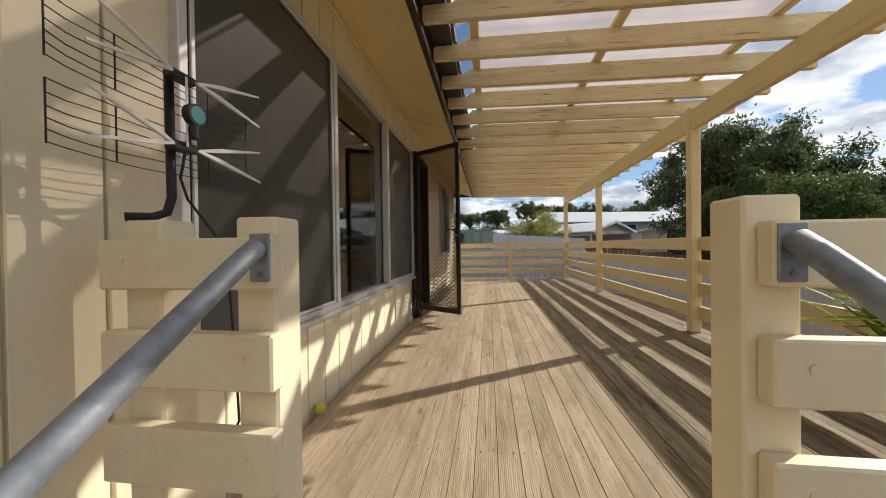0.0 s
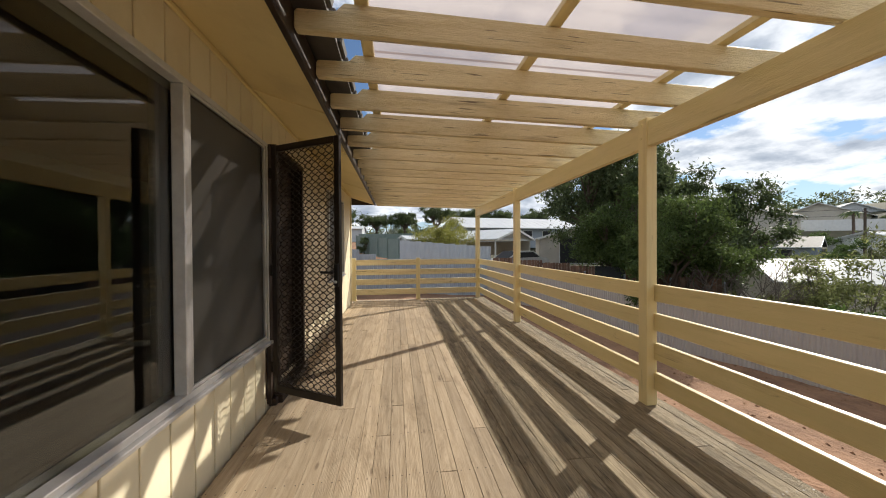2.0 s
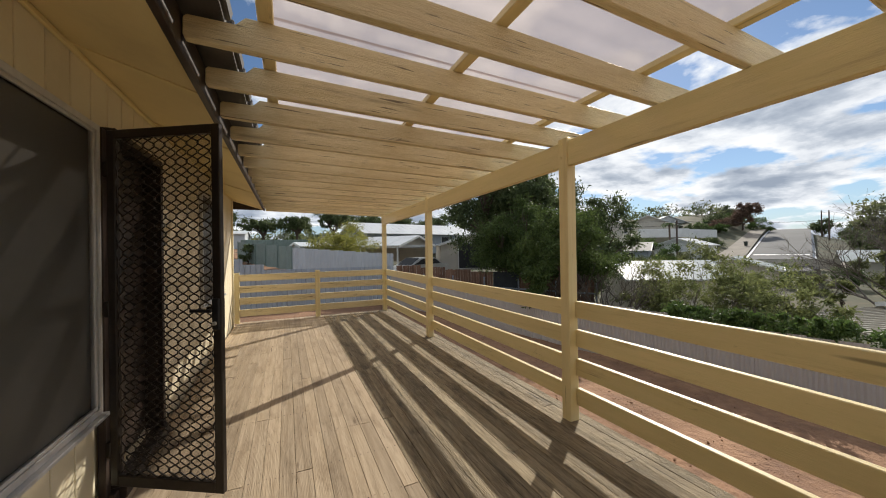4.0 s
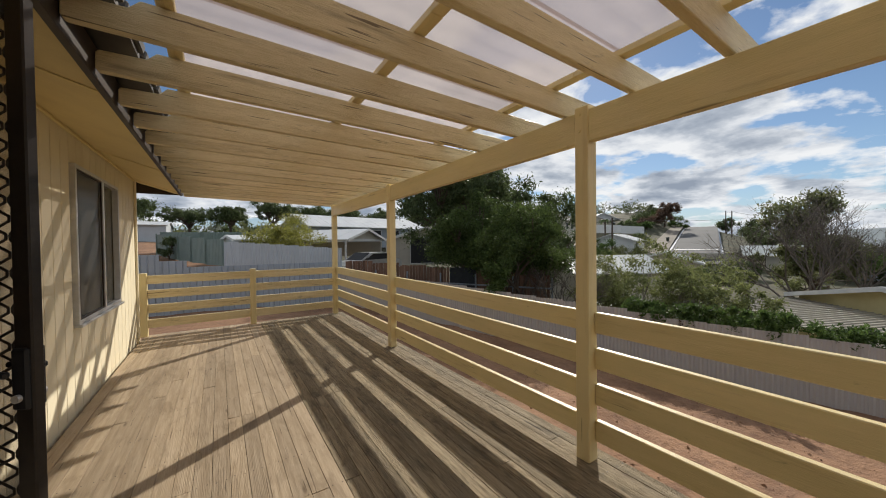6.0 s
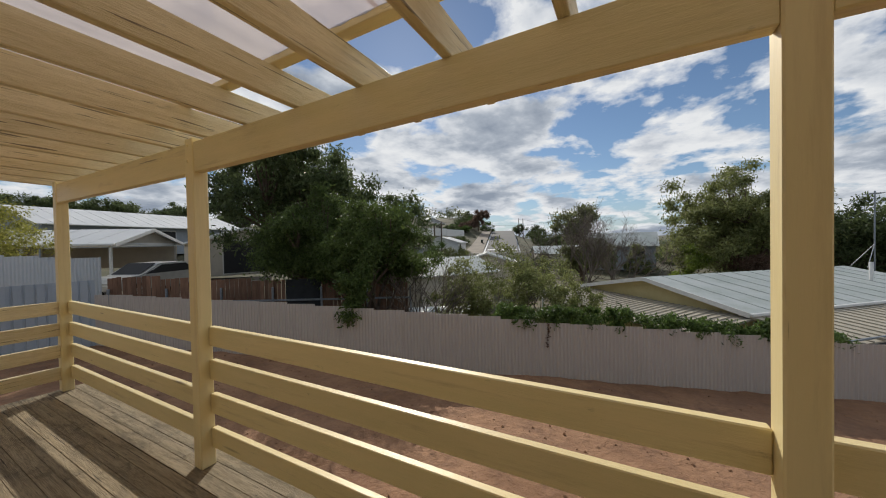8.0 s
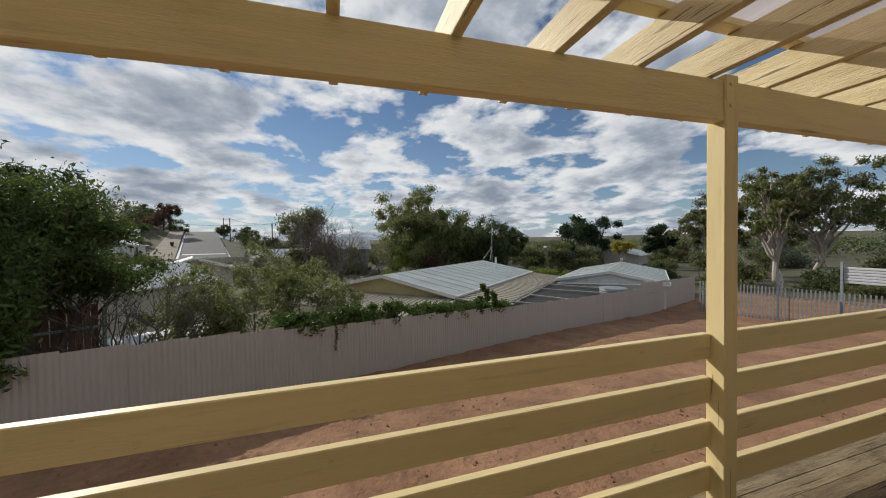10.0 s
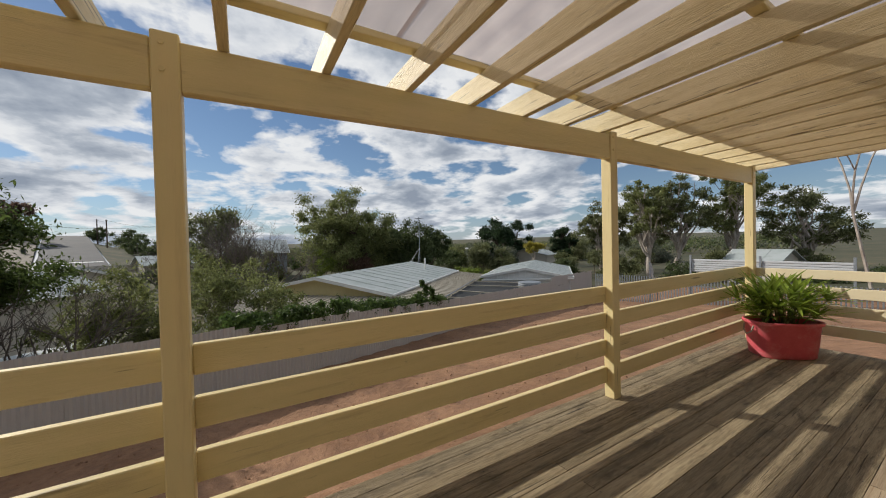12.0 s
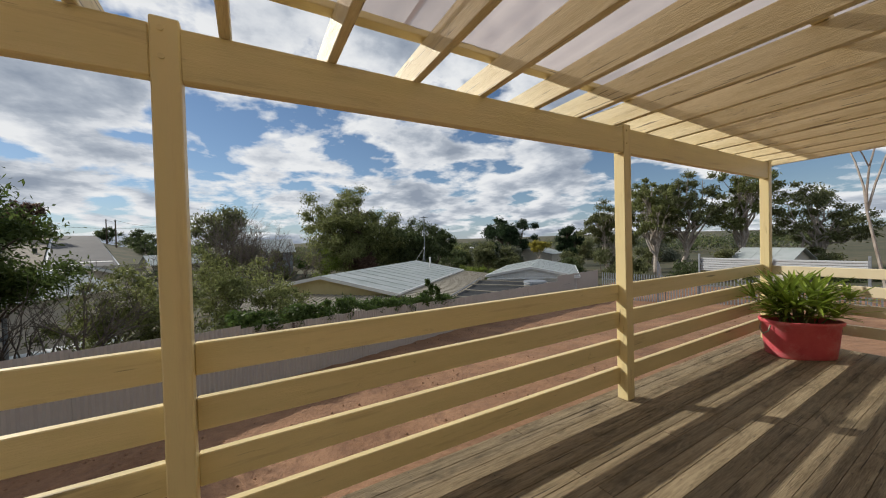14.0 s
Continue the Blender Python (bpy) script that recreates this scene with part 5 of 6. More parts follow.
hedge()
bare_tree("large leafless grey tree", (31.0, 7.2, -3.4), 8.4, 0.085, 31, 6, 6, BARK_GREY, "bare_tree", 0.6)
bare_tree("leafless grey tree beside the evergreen", (33.0, 4.6, -3.4), 7.0, 0.08, 33, 4, 6, BARK_GREY, "bare_tree", 0.6)
tree("dull green evergreen behind the bare tree", (37, 7.6, -3.4), 8.9, 3.3, "gum", seed=35, clumps=90, per=220, size=0.14, low=0.2, trunk=0.2, clump=0.28)
for i, (x, y, h, s) in enumerate(((55, -1, 3.4, 2.2), (56, 2.5, 3.8, 2.4), (54.5, 6.5, 3.3, 2.2), (57, 9.5, 3.6, 2.2))):
    tree("olive garden bush before the grey-roofed house", (x, y, ground_z(x, y)), h, s, "olive" if i % 2 else "hedge", seed=400 + i, clumps=36, per=160, size=0.12, low=0.05, trunk=0.08, clump=0.28, name="bush")
tree("large rounded grey-green gum tree", (45.5, -5.8, -3.3), 11.8, 7.4, "olive", seed=41, clumps=230, per=330, size=0.15, low=0.12, trunk=0.35, clump=0.155, lobes=14, droop=0.5)
tree("wide spreading dark gum tree", (46, -13.5, -3.3), 8.8, 5.6, "dark", seed=42, clumps=140, per=220, size=0.17, low=0.14, trunk=0.3, clump=0.24, lobes=10, droop=0.4)
tree("bright green rounded garden bush", (40.5, -1.2, -3.4), 4.6, 2.2, "bright", seed=43, clumps=40, per=260, size=0.1, low=0.05, trunk=0.08, clump=0.3, name="bush")
tree("russet-brown dry garden bush", (40.5, -5.0, -3.4), 3.4, 2.2, "russet", seed=44, clumps=40, per=220, size=0.1, low=0.05, trunk=0.08, clump=0.3, name="bush")
tree("dark green tree beyond the antenna mast", (50, -20.5, -3.5), 7.0, 3.4, "dark", seed=45, clumps=50, per=260, size=0.2, low=0.15, trunk=0.25, clump=0.24)
tree("yellow-green flowering bush by the shed", (27.5, -12.0, -3.4), 2.4, 1.9, "bright", seed=46, clumps=40, per=200, size=0.08, low=0.05, trunk=0.06, clump=0.28, name="bush")
tree("big rounded dark green pine", (56, -40.5, -3.5), 9.0, 6.0, "pine", seed=47, clumps=70, per=330, size=0.24, low=0.08, trunk=0.35, clump=0.24, lobes=8)
tree("yellow-leaved tree with pale trunk", (37.5, -31.0, -3.5), 5.2, 1.9, "yellow", BARK_PALE, 48, 36, 180, 0.12, 0.5, 0.13, 0.26)
tree("tall dark conifer in the valley", (42, -43, -3.5), 7.8, 2.8, "pine", seed=49, clumps=50, per=300, size=0.2, low=0.1, trunk=0.25, clump=0.28)
for i, (x, y, h, s) in enumerate(((60, -33, 4.2, 3.4), (48, -35, 3.6, 2.8), (46, -27.5, 4.3, 3.0), (51, -31, 4.6, 3.2), (43, -29.5, 3.8, 2.6), (58, -37, 4.6, 3.2), (66, -50, 4.5, 4), (36, -46, 5.2, 3.2), (52, -60, 5, 4), (70, -25, 4.2, 4), (85, -35, 4.5, 5), (33, -55, 5.4, 4), (95, -15, 4.5, 5), (80, -8, 4.6, 4))):
    tree("grey-green scrub tree in the valley", (x, y, -3.4), h, s, "grey" if i % 2 else "gum", seed=60 + i, clumps=60, per=140, size=0.17, low=0.05, trunk=0.15, clump=0.32, lobes=8, droop=0.3)
for i, (x, y, h, s) in enumerate(((26.5, -31, 9.6, 3.6), (22.5, -33.5, 12.0, 3.6), (18.8, -32, 13.4, 3.8), (15.2, -35, 13.4, 3.6), (11, -39, 10, 4.0), (20.5, -30, 12.6, 2.6))):
    tree("tall pale-trunked gum tree with open crown", (x, y, -3.4), h, s, "olive" if i % 2 else "gum", BARK_PALE, 80 + i, 84, 170, 0.13, 0.36, 0.24, 0.18, lobes=14, droop=0.4)
bare_tree("dead pale leafless gum tree", (5.0, -23.2, -3.0), 11.5, 0.10, 95, 1, 4, BARK_PALE, "dead_tree", 0.26)
for i, (x, y) in enumerate(((7.5, -27), (10, -30), (13, -26), (16.5, -27.5), (20, -25), (24, -27), (28, -26), (31, -30), (17, -38), (5, -29), (9.5, -36), (26, -38))):
    tree("grey-green scrub beyond the yard", (x, y, -3.4), 2.4 + 0.7 * (i % 3), 1.8 + 0.5 * (i % 2), "gum" if i % 3 else "dark", seed=300 + i, clumps=40, per=120, size=0.11, low=0.05, trunk=0.08, clump=0.3)
# trees along the rise to the north
for i, (x, y, h, s) in enumerate(((-9, 62, 5.2, 3.6), (-2.5, 63, 4.2, 3.4), (2.6, 63, 4.8, 3.2), (8.4, 60, 5.6, 3.6), (14.5, 64, 5.8, 3.6), (21, 66, 5.6, 3.8), (27, 62, 5.4, 4.0), (34, 58, 5.2, 4.2), (-16, 66, 5, 4))):
    tree("dark umbrella-shaped gum on the rise", (x, y, ground_z(x, y)), h * 1.06, s * 1.08, "dark", BARK, 110 + i, 84, 150, 0.14, 0.5, 0.2, 0.19, lobes=11)
tree("yellow-green flowering wattle bush over the pale fence", (4.4, 24.2, 0.2), 2.2, 2.5, "acacia", seed=130, clumps=64, per=240, size=0.06, low=0.1, trunk=0.07, clump=0.26, name="bush")
tree("olive rounded bush before the blue house", (5.6, 30, 0.6), 3.1, 2.4, "acacia", seed=131, clumps=40, per=200, size=0.07, low=0.1, trunk=0.07, clump=0.26, name="bush")
tree("small dark bush on the bank", (-1.6, 30, 0.7), 1.4, 0.9, "dark", seed=132, clumps=24, per=150, size=0.06, low=0.05, trunk=0.05, clump=0.3, name="bush")
# the street's trees and shrubs
tree("russet street tree before the hill crest", (103, 46, ground_z(103, 46)), 6.5, 4.4, "russet", seed=140, clumps=50, per=200, size=0.2, low=0.3, trunk=0.2, clump=0.22)
for i, (x, y, h, s) in enumerate(((112, 30, 5, 4), (98, 25, 4.4, 3.6), (122, 38, 4, 3), (88, 20, 4, 3.4), (80, 14, 4.5, 4), (70, 8, 4.5, 4), (118, 56, 4, 3.5))):
    tree("dark roadside shrub near the street", (x, y, ground_z(x, y)), h, s, "dark", seed=150 + i, clumps=30, per=150, size=0.2, low=0.1, trunk=0.15, clump=0.28)
for i, (x, y, h, s) in enumerate(((58, 40, 2.6, 2.6), (66, 38, 2.2, 3.0), (48, 30, 3.2, 2.6), (62, 33, 1.6, 3.0))):
    tree("green garden shrub before the hill houses", (x, y, ground_z(x, y)), h, s, "olive" if i % 2 else "hedge", seed=170 + i, clumps=30, per=150, size=0.12, low=0.05, trunk=0.08, clump=0.28, name="shrub")


for i, (x, y, h, s) in enumerate(((92, 45.5, 1.8, 2.4), (96, 47.5, 2.2, 2.6), (88, 47, 2.4, 2.6), (100, 50, 2.6, 3.0), (106, 50, 3.0, 3.2), (84, 46.5, 2.2, 2.2), (70, 40, 1.5, 2.4), (76, 39.5, 1.3, 2.6), (111, 46, 3.4, 3.2), (116, 52, 4.0, 3.4))):
    tree("dark garden shrub on the hillside", (x, y, ground_z(x, y)), h, s, "russet" if i in (1, 6) else ("dark" if i % 2 else "hedge"), seed=340 + i, clumps=30, per=150, size=0.14, low=0.05, trunk=0.08, clump=0.3, name="shrub")
g = random.Random(77)
for i in range(34):
    x, y = g.uniform(22, 64), g.uniform(8, 36)
    if abs(-(x - 2) * ROAD_DIR.y + (y - 4.8) * ROAD_DIR.x) < 6 and x > 52:
        continue
    if 17 < x < 36 and 11 < y < 20:
        continue
    tree("garden shrub among the houses below the hill", (x, y, ground_z(x, y)), g.uniform(1.2, 2.6), g.uniform(1.0, 2.2), g.choice(("olive", "grey", "hedge", "dark", "gum")),
         seed=200 + i, clumps=26, per=110, size=0.1, low=0.05, trunk=0.06, clump=0.32, name="shrub")
for i in range(26):
    x, y = g.uniform(52, 120), g.uniform(-70, 4)
    tree("low scrub tree in the valley", (x, y, ground_z(x, y)), g.uniform(2.2, 4.2), g.uniform(2.2, 4.2), g.choice(("olive", "grey", "dark", "gum")),
         seed=260 + i, clumps=30, per=110, size=0.2, low=0.05, trunk=0.12, clump=0.32)
for i, (x, y, a) in enumerate(((66, 10, 20), (60, 36, -75), (50, 34, 30))):
    gable_house("house", "modest pale house with grey roof below the hill", (x, y), a, 9, 3.4, ground_z(x, y) - 0.3, ground_z(x, y) + 2.2, ground_z(x, y) + 3.3,
                (CREAM_WALL, WHITE, GREY_WALL)[i % 3], (ROOF_GREY, ROOF_WHITE, ROOF_DARK)[i % 3], 0.4, [("l", 2.5, ground_z(x, y) + 1.4, 1.4, 1.0), ("r", 2.5, ground_z(x, y) + 1.4, 1.4, 1.0)])


def palm(at, h, seed):
    g = random.Random(seed)
    p = thing("palm_tree", "small palm with arching fronds on the hill", "palm", at, group="palms on the hill")
    part("trunk", tube([(0, 0, -0.3), (0.1, 0, h * 0.5), (0, 0, h)], [0.22, 0.17, 0.15], 8), BARK, p)
    for k in range(16):
        a = 2 * math.pi * k / 16 + g.uniform(-0.2, 0.2)
        verts, faces = [], []
        for i in range(7):
            u = i / 6
            r, z = 1.7 * u, h + 1.0 * u * g.uniform(0.6, 1) - 1.5 * u * u
            w = 0.22 * math.sin(math.pi * (0.15 + 0.8 * u))
            for q in (-1, 1):
                verts.append((math.cos(a) * r - math.sin(a) * q * w, math.sin(a) * r + math.cos(a) * q * w, z - 0.05))
        faces = [(2 * i, 2 * i + 1, 2 * i + 3, 2 * i + 2) for i in range(6)]
        part("frond", from_arrays("frond", verts, faces, LEAF["dark"]), None, p)


palm((58, 42.5, ground_z(58, 42.5)), 5.2, 1)
palm((65, 40.3, ground_z(65, 40.3)), 5.4, 2)


def power_pole(at, h, arm=2.0, turn=20):
    p = thing("power_pole", "weathered timber and steel power pole", "pole", at, group="power poles", turn=turn)
    part("pole", tube([(0, 0, -0.3), (0, 0, h)], [0.15, 0.11], 8), BARK, p)
    part("cross_arm", box(arm, 0.1, 0.12, (0, 0, h - 0.4)), BARK, p)
    for x in (-0.45, 0, 0.45):
        part("insulator", tube([(x * arm, 0, h - 0.34), (x * arm, 0, h - 0.1)], 0.05, 6), WHITE, p)
    return Vector((at[0], at[1], at[2] + h - 0.1))


tops = [power_pole(a, h) for a, h in (((54, 32.5, ground_z(54, 32.5)), 6.6), ((86, 18.8, ground_z(86, 18.8)), 7.4), ((109, 33, ground_z(109, 33)), 6.6), ((120, 37.5, ground_z(120, 37.5)), 6.4))]


def wire(a, b, sag):
    w = thing("power_line", "thin black overhead power line", "cable", tuple(a))
    pts = [(b - a) * (i / 12) + Vector((0, 0, -4 * sag * (i / 12) * (1 - i / 12))) for i in range(13)]
    part("cable", tube(pts, 0.025, 4), BLACK, w)


wire(tops[0], Vector((-10, 72, 8)), 1.0)
wire(tops[0], tops[1], 0.8)
wire(tops[1], tops[2], 0.6)
wire(tops[2], tops[3], 0.4)
wire(tops[0] + Vector((0, 0, -0.7)), Vector((-10, 70, 7.2)), 1.0)


def wheelie_bin(at):
    b = thing("wheelie_bin", "dark green wheelie bin at the roadside", "bin", at)
    part("tub", tube([(0, 0, 0.1), (0, 0, 0.95)], [0.24, 0.33], 4), BINGREEN, b)
    part("lid", box(0.55, 0.6, 0.06, (0, 0, 1.0), bev=0.02), BINGREEN, b)


pb = ROAD_FROM + ROAD_DIR * 84 + Vector((-ROAD_DIR.y, ROAD_DIR.x)) * 5.0
wheelie_bin((pb.x, pb.y, ground_z(pb.x, pb.y) + 0.2))
# pale front walls of the hill houses
for a, b, z in (((62, 47), (74, 42), 5.0), ((75, 42.5), (86, 43), 4.9)):
    fence("pale rendered front wall of the hill houses", a, b, 3.0, lambda u, z=z: z, lambda u, z=z: z - 1.6, WHITE, "rib", 3.0, 0.02)


def low_metal_fence():
    f = thing("screen_wall", "pale horizontal steel sheet screen on posts", "fence", (10.6, -15.7, -2.6))
    for i, (x0, x1) in enumerate(((0, -3.0), (-3.05, -6.0))):
        for k in range(6):
            part("sheet_rib", box(abs(x1 - x0), 0.05, 0.11, ((x0 + x1) / 2, 0.02 * (k % 2), 2.12 + k * 0.12), bev=0.02), FENCE_WHITE, f)
    for x in (0, -3.0, -6.0):
        part("post", box(0.08, 0.08, 3.0, (x, 0.08, 1.5)), GALV, f)
    g = thing("steel_gate", "leaning pale ribbed steel sheet gate", "gate", (11.4, -13.0, -2.5), turn=-65)
    for k in range(6):
        part("rib", box(2.4, 0.04, 0.1), FENCE_WHITE, g, at=pose(1.2, 0.01 * (k % 2), 1.75 + 0.11 * k - 0.1, 0, 14, 0))
    part("post", box(0.08, 0.08, 2.6, (0, 0.06, 1.3)), GALV, g)
    p = thing("picket_fence", "low grey steel picket fence", "fence", (14.5, -12.6, -2.8), turn=-170)
    pk = mesh_of("picket", box(0.05, 0.02, 2.1), GALV)
    for i in range(110):
        part("picket", pk, None, p, at=(i * 0.13, 0, 1.05))
    part("rail", box(14.3, 0.03, 0.05, (7.1, 0.025, 1.7)), GALV, p)


low_metal_fence()

# ---- small things on the deck ----


def pot_plant():
    p = thing("plant_tub", "faded red plastic tub with rope handles", "tub", (2.70, 0.82, 0.002), turn=52)
    g = random.Random(4)
    rows = []
    bm = bmesh.new()
    n = 28
    prof = [(0.0, 0.86), (0.012, 0.89), (0.13, 0.93), (0.136, 0.942), (0.37, 1.0), (0.38, 1.07), (0.412, 1.08), (0.42, 1.05), (0.412, 1.0), (0.33, 0.97)]
    for z, s in prof:
        ring = []
        for k in range(n):
            a = 2 * math.pi * k / n
            e = 0.62
            cx = math.copysign(abs(math.cos(a)) ** e, math.cos(a)) * 0.33 * s
            cy = math.copysign(abs(math.sin(a)) ** e, math.sin(a)) * 0.22 * s
            ring.append(bm.verts.new((cx, cy, z)))
        rows.append(ring)
    for a, b in zip(rows, rows[1:]):
        for k in range(n):
            bm.faces.new((a[k], a[(k + 1) % n], b[(k + 1) % n], b[k]))
    bm.faces.new(rows[0][::-1])
    part("tub", bm, RED_PLASTIC, p, smooth=True)
    bm = bmesh.new()
    ring = [bm.verts.new((v[0] * 1.08, v[1] * 1.08, 0.35)) for v in [(0.28 * math.cos(2 * math.pi * k / 20), 0.185 * math.sin(2 * math.pi * k / 20)) for k in range(20)]]
    bm.faces.new(ring)
    part("potting_soil", bm, SOIL, p)
    for q in (-1, 1):
        part("rope_handle", tube([(q * 0.35, -0.07, 0.36), (q * 0.367, -0.06, 0.29), (q * 0.377, 0, 0.25), (q * 0.367, 0.06, 0.29), (q * 0.35, 0.07, 0.36)], 0.009, 6), ROPE, p)
    pl = thing("lady_palm", "bushy green potted palm with finger leaves", "plant", (2.70, 0.82, 0.352), turn=52)
    for k in range(58):
        a, r = g.uniform(0, 6.283), g.uniform(0.02, 0.17)
        base = Vector((math.cos(a) * r * 1.1, math.sin(a) * r * 0.75, 0))
        out = g.uniform(0.0, 0.11) if k % 5 else g.uniform(0.12, 0.24)
        tip = base + Vector((math.cos(a) * out * 1.3, math.sin(a) * out * 1.3, g.uniform(0.08, 0.44)))
        stem = tube([base, base.lerp(tip, 0.5) + Vector((0, 0, 0.03)), tip], [0.006, 0.005, 0.004], 5)
        verts, faces = [], []
        nl = g.randint(7, 10)
        for j in range(nl):
            fa = a + (j - (nl - 1) / 2) * 0.40 + g.uniform(-0.12, 0.12)
            ln = g.uniform(0.17, 0.33)
            rise = g.uniform(-0.02, 0.30)
            w = g.uniform(0.013, 0.022)
            k0 = len(verts)
            for i in range(5):
                u = i / 4
                c = tip + Vector((math.cos(fa) * ln * u, math.sin(fa) * ln * u, rise * u - 0.05 * u * u))
                ww = w * math.sin(math.pi * min(0.12 + u * 0.86, 0.98))
                side = Vector((-math.sin(fa), math.cos(fa), 0)) * ww
                verts += [c - side, c + Vector((0, 0, -0.004)), c + side]
            for i in range(4):
                b = k0 + 3 * i
                faces += [(b, b + 1, b + 4, b + 3), (b + 1, b + 2, b + 5, b + 4)]
        fr = part("frond", from_arrays("frond", verts, faces, LEAF["palm"]), None, pl)
        part("stem", stem, LEAF["olive"], fr)


pot_plant()


def tennis_ball():
    b = thing("tennis_ball", "yellow-green tennis ball lying by the wall", "ball", (0.04, 1.33, 0.001))
    bm = bmesh.new()
    bmesh.ops.create_uvsphere(bm, u_segments=24, v_segments=16, radius=0.033, matrix=Matrix.Translation((0, 0, 0.033)))
    part("felt", bm, BALL, b, smooth=True)
    pts = []
    for i in range(49):
        t = 2 * math.pi * i / 48
        v = Vector((math.cos(t) + 0.42 * math.cos(3 * t), math.sin(t) - 0.42 * math.sin(3 * t), 1.3 * math.sin(2 * t))).normalized() * 0.0333
        pts.append(v + Vector((0, 0, 0.033)))
    part("seam", tube(pts, 0.0009, 4), WHITE, b)


tennis_ball()


def tv_antenna():
    """Phased-array antenna on a bent bracket: two wire reflector banks, four bow-tie elements, centre boom, round box, cable."""
    a = thing("tv_antenna", "small television antenna with wire reflector on a bent black bracket", "antenna", (0.19, 0.285, 1.016))
    g = random.Random(2)
    part("bracket", tube([(-0.052, -0.05, 0.008), (-0.02, -0.01, 0.01), (0.002, 0.008, 0.022), (0.012, 0.012, 0.06), (0.008, 0.014, 0.37)], [0.011] * 5, 8), BLACK, a, smooth=True)
    ln, mid = 0.258, 0.028
    head = Matrix.Translation((-0.03, 0, 0.034))
    for bank, z0 in enumerate((0.092, 0.252)):
        bank_ob = part("reflector_bank", tube([(0.038, mid - ln, z0), (0.038, mid - ln, z0 + 0.12)], 0.0018, 5), BLACK, a, at=head)
        for y in (mid - 0.125, mid + 0.125, mid + ln):
            xw = 0.038 if y == mid + ln else 0.02
            part("upright_wire", tube([(xw, y, z0), (xw, y, z0 + 0.12)], 0.002, 5), BLACK, bank_ob)
        for k in range(6):
            z = z0 + k * 0.024
            pts = []
            for i in range(13):
                u = i / 12 * 2 - 1
                pts.append((0.02 + 0.03 * max(abs(u) - 0.8, 0) * 5 * 0.6, mid + u * ln, z + 0.003 * math.sin(u * 5 + k)))
            part("wire", tube(pts, 0.0014, 4), BLACK, bank_ob)
    for z in (0.152, 0.328):
        part("boom", box(0.03, 0.07, 0.022, (0.07, 0.014, z), bev=0.004), BLACK, a, at=head)
        for q in (-1, 1):
            for dz in (-0.035, 0.035):
                x0, y0 = 0.085, 0.014 + q * 0.035
                el = tube([(x0, y0, z), (x0 + 0.012, y0 + q * 0.055, z + dz * 0.4), (x0 + 0.03, y0 + q * 0.2, z + dz * 1.35)], [0.004, 0.0075, 0.003], 4)
                part("bow_tie_element", el, BRIGHT_ALU, a, "flat aluminium bow-tie element", at=head)
    part("strut", tube([(0.088, 0.014, 0.152), (0.088, 0.014, 0.328)], 0.003, 5), BRIGHT_ALU, a, at=head)
    rb = part("connector_box", tube([(0.095, 0.018, 0.232), (0.115, 0.018, 0.232)], 0.027, 20), BLACK, a, at=head)
    part("label_disc", tube([(0.1155, 0.018, 0.232), (0.1165, 0.018, 0.232)], 0.0215, 20), TEAL, rb, "teal round label")
    part("box_foot", box(0.018, 0.018, 0.05, (0.105, 0.018, 0.195), bev=0.004), BLACK, rb)
    part("cable", tube([(0.062, 0.018, 0.237), (0.03, 0.02, 0.11), (0.02, 0.05, 0.06), (0.06, 0.10, -0.04), (0.075, 0.12, -0.15), (0.085, 0.13, -0.4), (0.1, 0.12, -0.56), (0.085, 0.1, -0.6)],
                       0.0035, 6), BLACK, a, smooth=True)


tv_antenna()


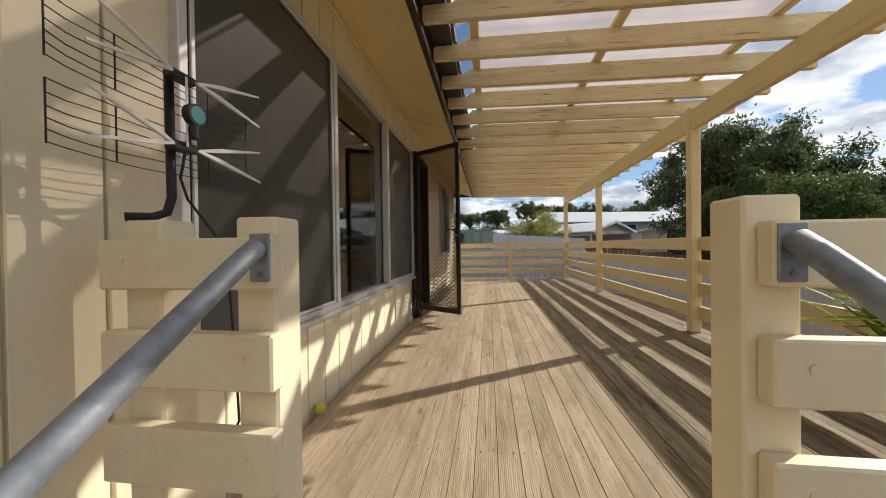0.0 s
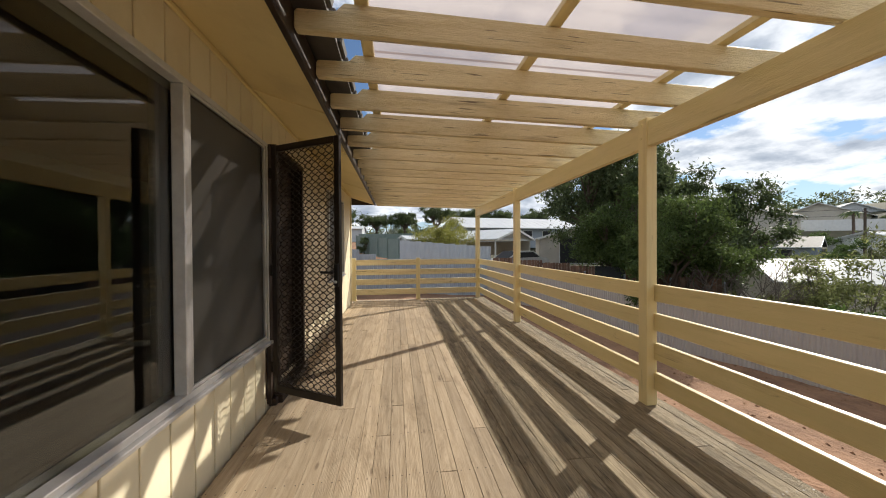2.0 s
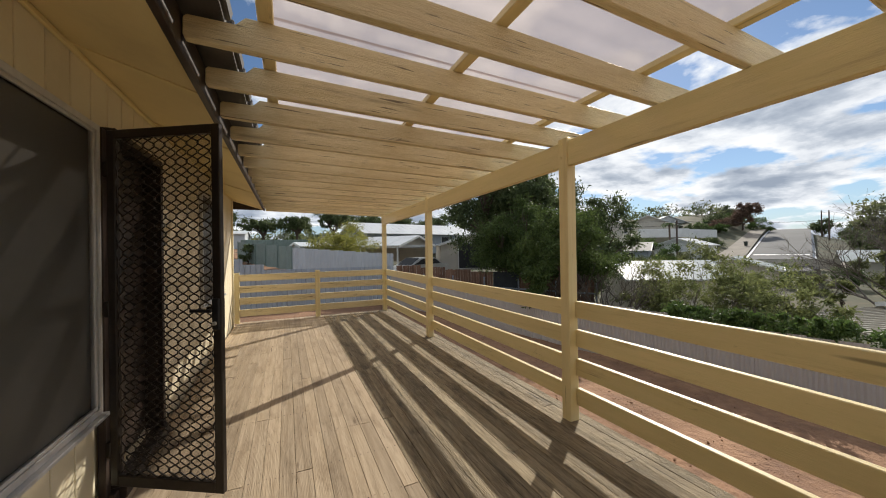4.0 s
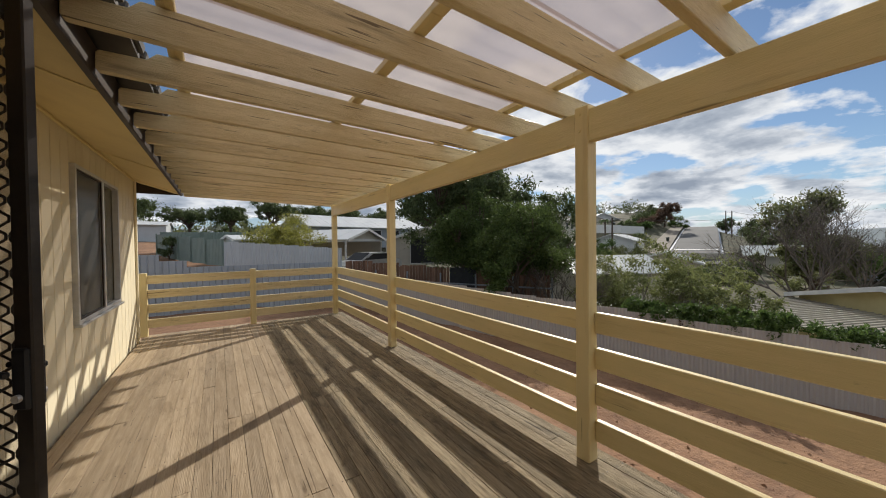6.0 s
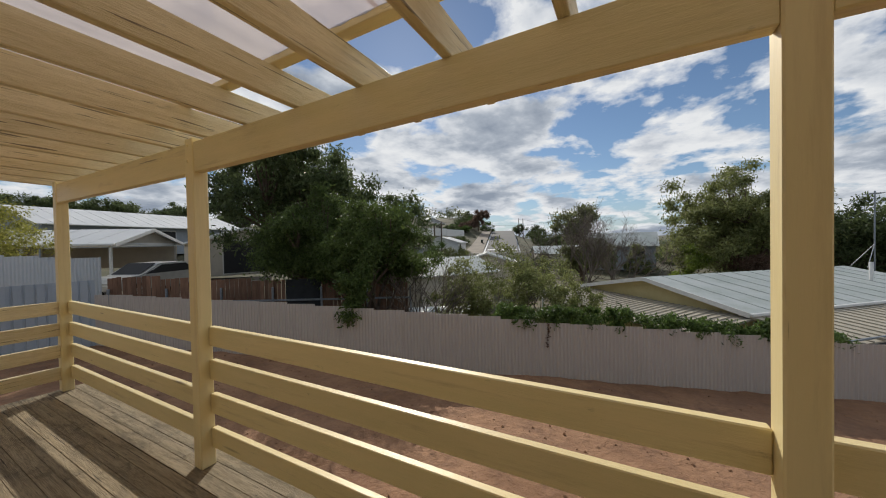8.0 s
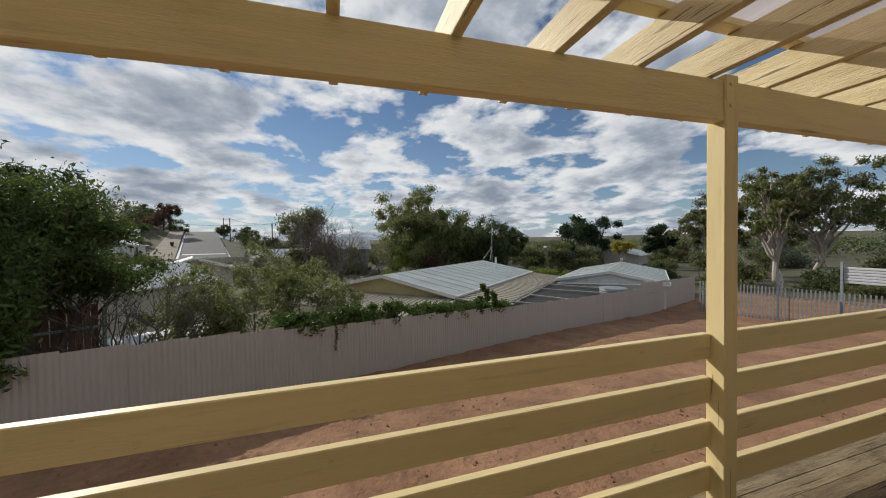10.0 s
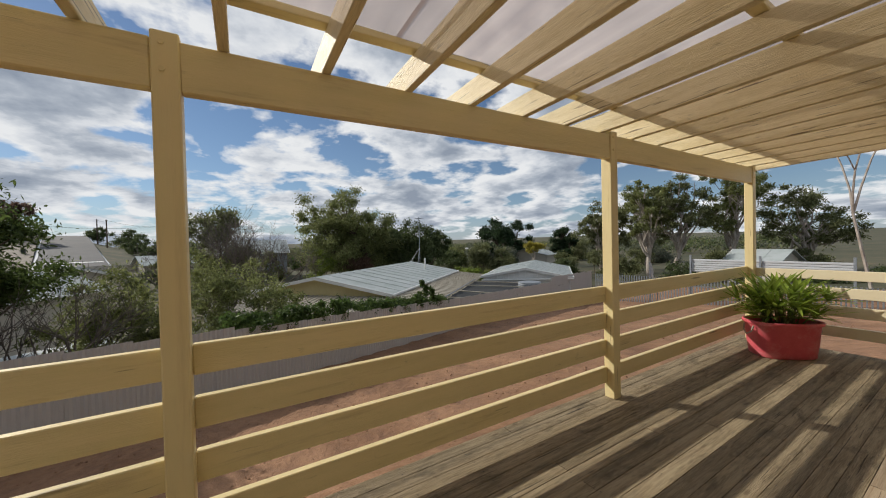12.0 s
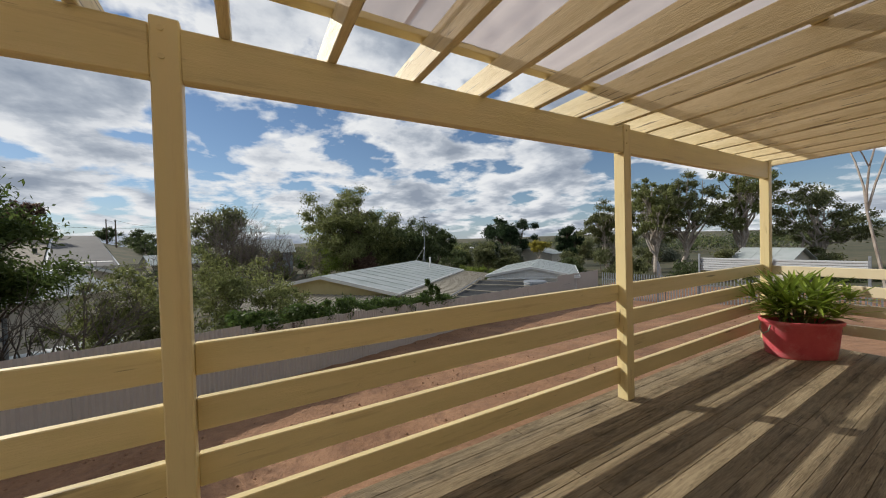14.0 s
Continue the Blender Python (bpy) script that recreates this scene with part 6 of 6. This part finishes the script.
def garden_bed():
    b = thing("garden_bed", "raised garden bed edged with grey sleepers and leaf litter", "garden bed", (2.6, -1.15, -1.0))
    for s, c in (((1.9, 0.08, 0.22), (0, 0.75, 0.42)), ((1.9, 0.08, 0.22), (0, -0.7, 0.40)), ((0.08, 1.37, 0.22), (0.95, 0.025, 0.41))):
        part("sleeper", box(*s, bev=0.008), FENCE_WHITE, b, at=c)
    g = np.random.RandomState(9)
    cs = np.column_stack([g.uniform(-0.9, 0.85, 160), g.uniform(-0.6, 1.05, 160), np.full(160, 0.40)])
    o = part("leaf_litter", leaves(cs, np.full(160, 0.11), 14, 0.035, LEAF["russet"], 9, 0.0, "leaf_litter"), None, b)
    tagged(o, "dry brown leaf litter", kind="stuff")


garden_bed()


def far_woods():
    g = np.random.RandomState(21)
    cs, rs = [], []
    for i in range(1500):
        a, r = g.uniform(-1.35, 0.02), g.uniform(95, 430)
        x, y = r * math.cos(a), r * math.sin(a)
        if math.sin(x * 0.045) + math.cos(y * 0.05 + x * 0.01) < -0.2:
            continue
        z = ground_z(x, y)
        for k in range(2):
            cs.append((x + g.uniform(-2, 2), y + g.uniform(-2, 2), z + g.uniform(0.6, 3.4)))
            rs.append(g.uniform(1.6, 3.2))
    for i in range(420):
        d, s = g.uniform(118, 175), g.choice((-1, 1)) * g.uniform(9, 75)
        x, y = 2 + d * ROAD_DIR.x - s * ROAD_DIR.y, 4.8 + d * ROAD_DIR.y + s * ROAD_DIR.x
        cs.append((x, y, ground_z(x, y) + g.uniform(0.5, 3.2)))
        rs.append(g.uniform(1.0, 2.4))
    for i in range(420):
        x, y = g.uniform(-60, 70), g.uniform(66, 120)
        cs.append((x, y, ground_z(x, y) + g.uniform(0.5, 3.0)))
        rs.append(g.uniform(1.2, 2.6))
    cs, rs = np.array(cs), np.array(rs)
    pick = g.randint(0, 3, len(cs))
    for i, key in enumerate(("dark", "gum", "grey")):
        o = part("woods", leaves(cs[pick == i], rs[pick == i], 46, 0.42, LEAF[key], 30 + i, 0.3, "woods"), None)
        tagged(o, "dull green scattered woodland in the distance", "woods", kind="stuff")


far_woods()
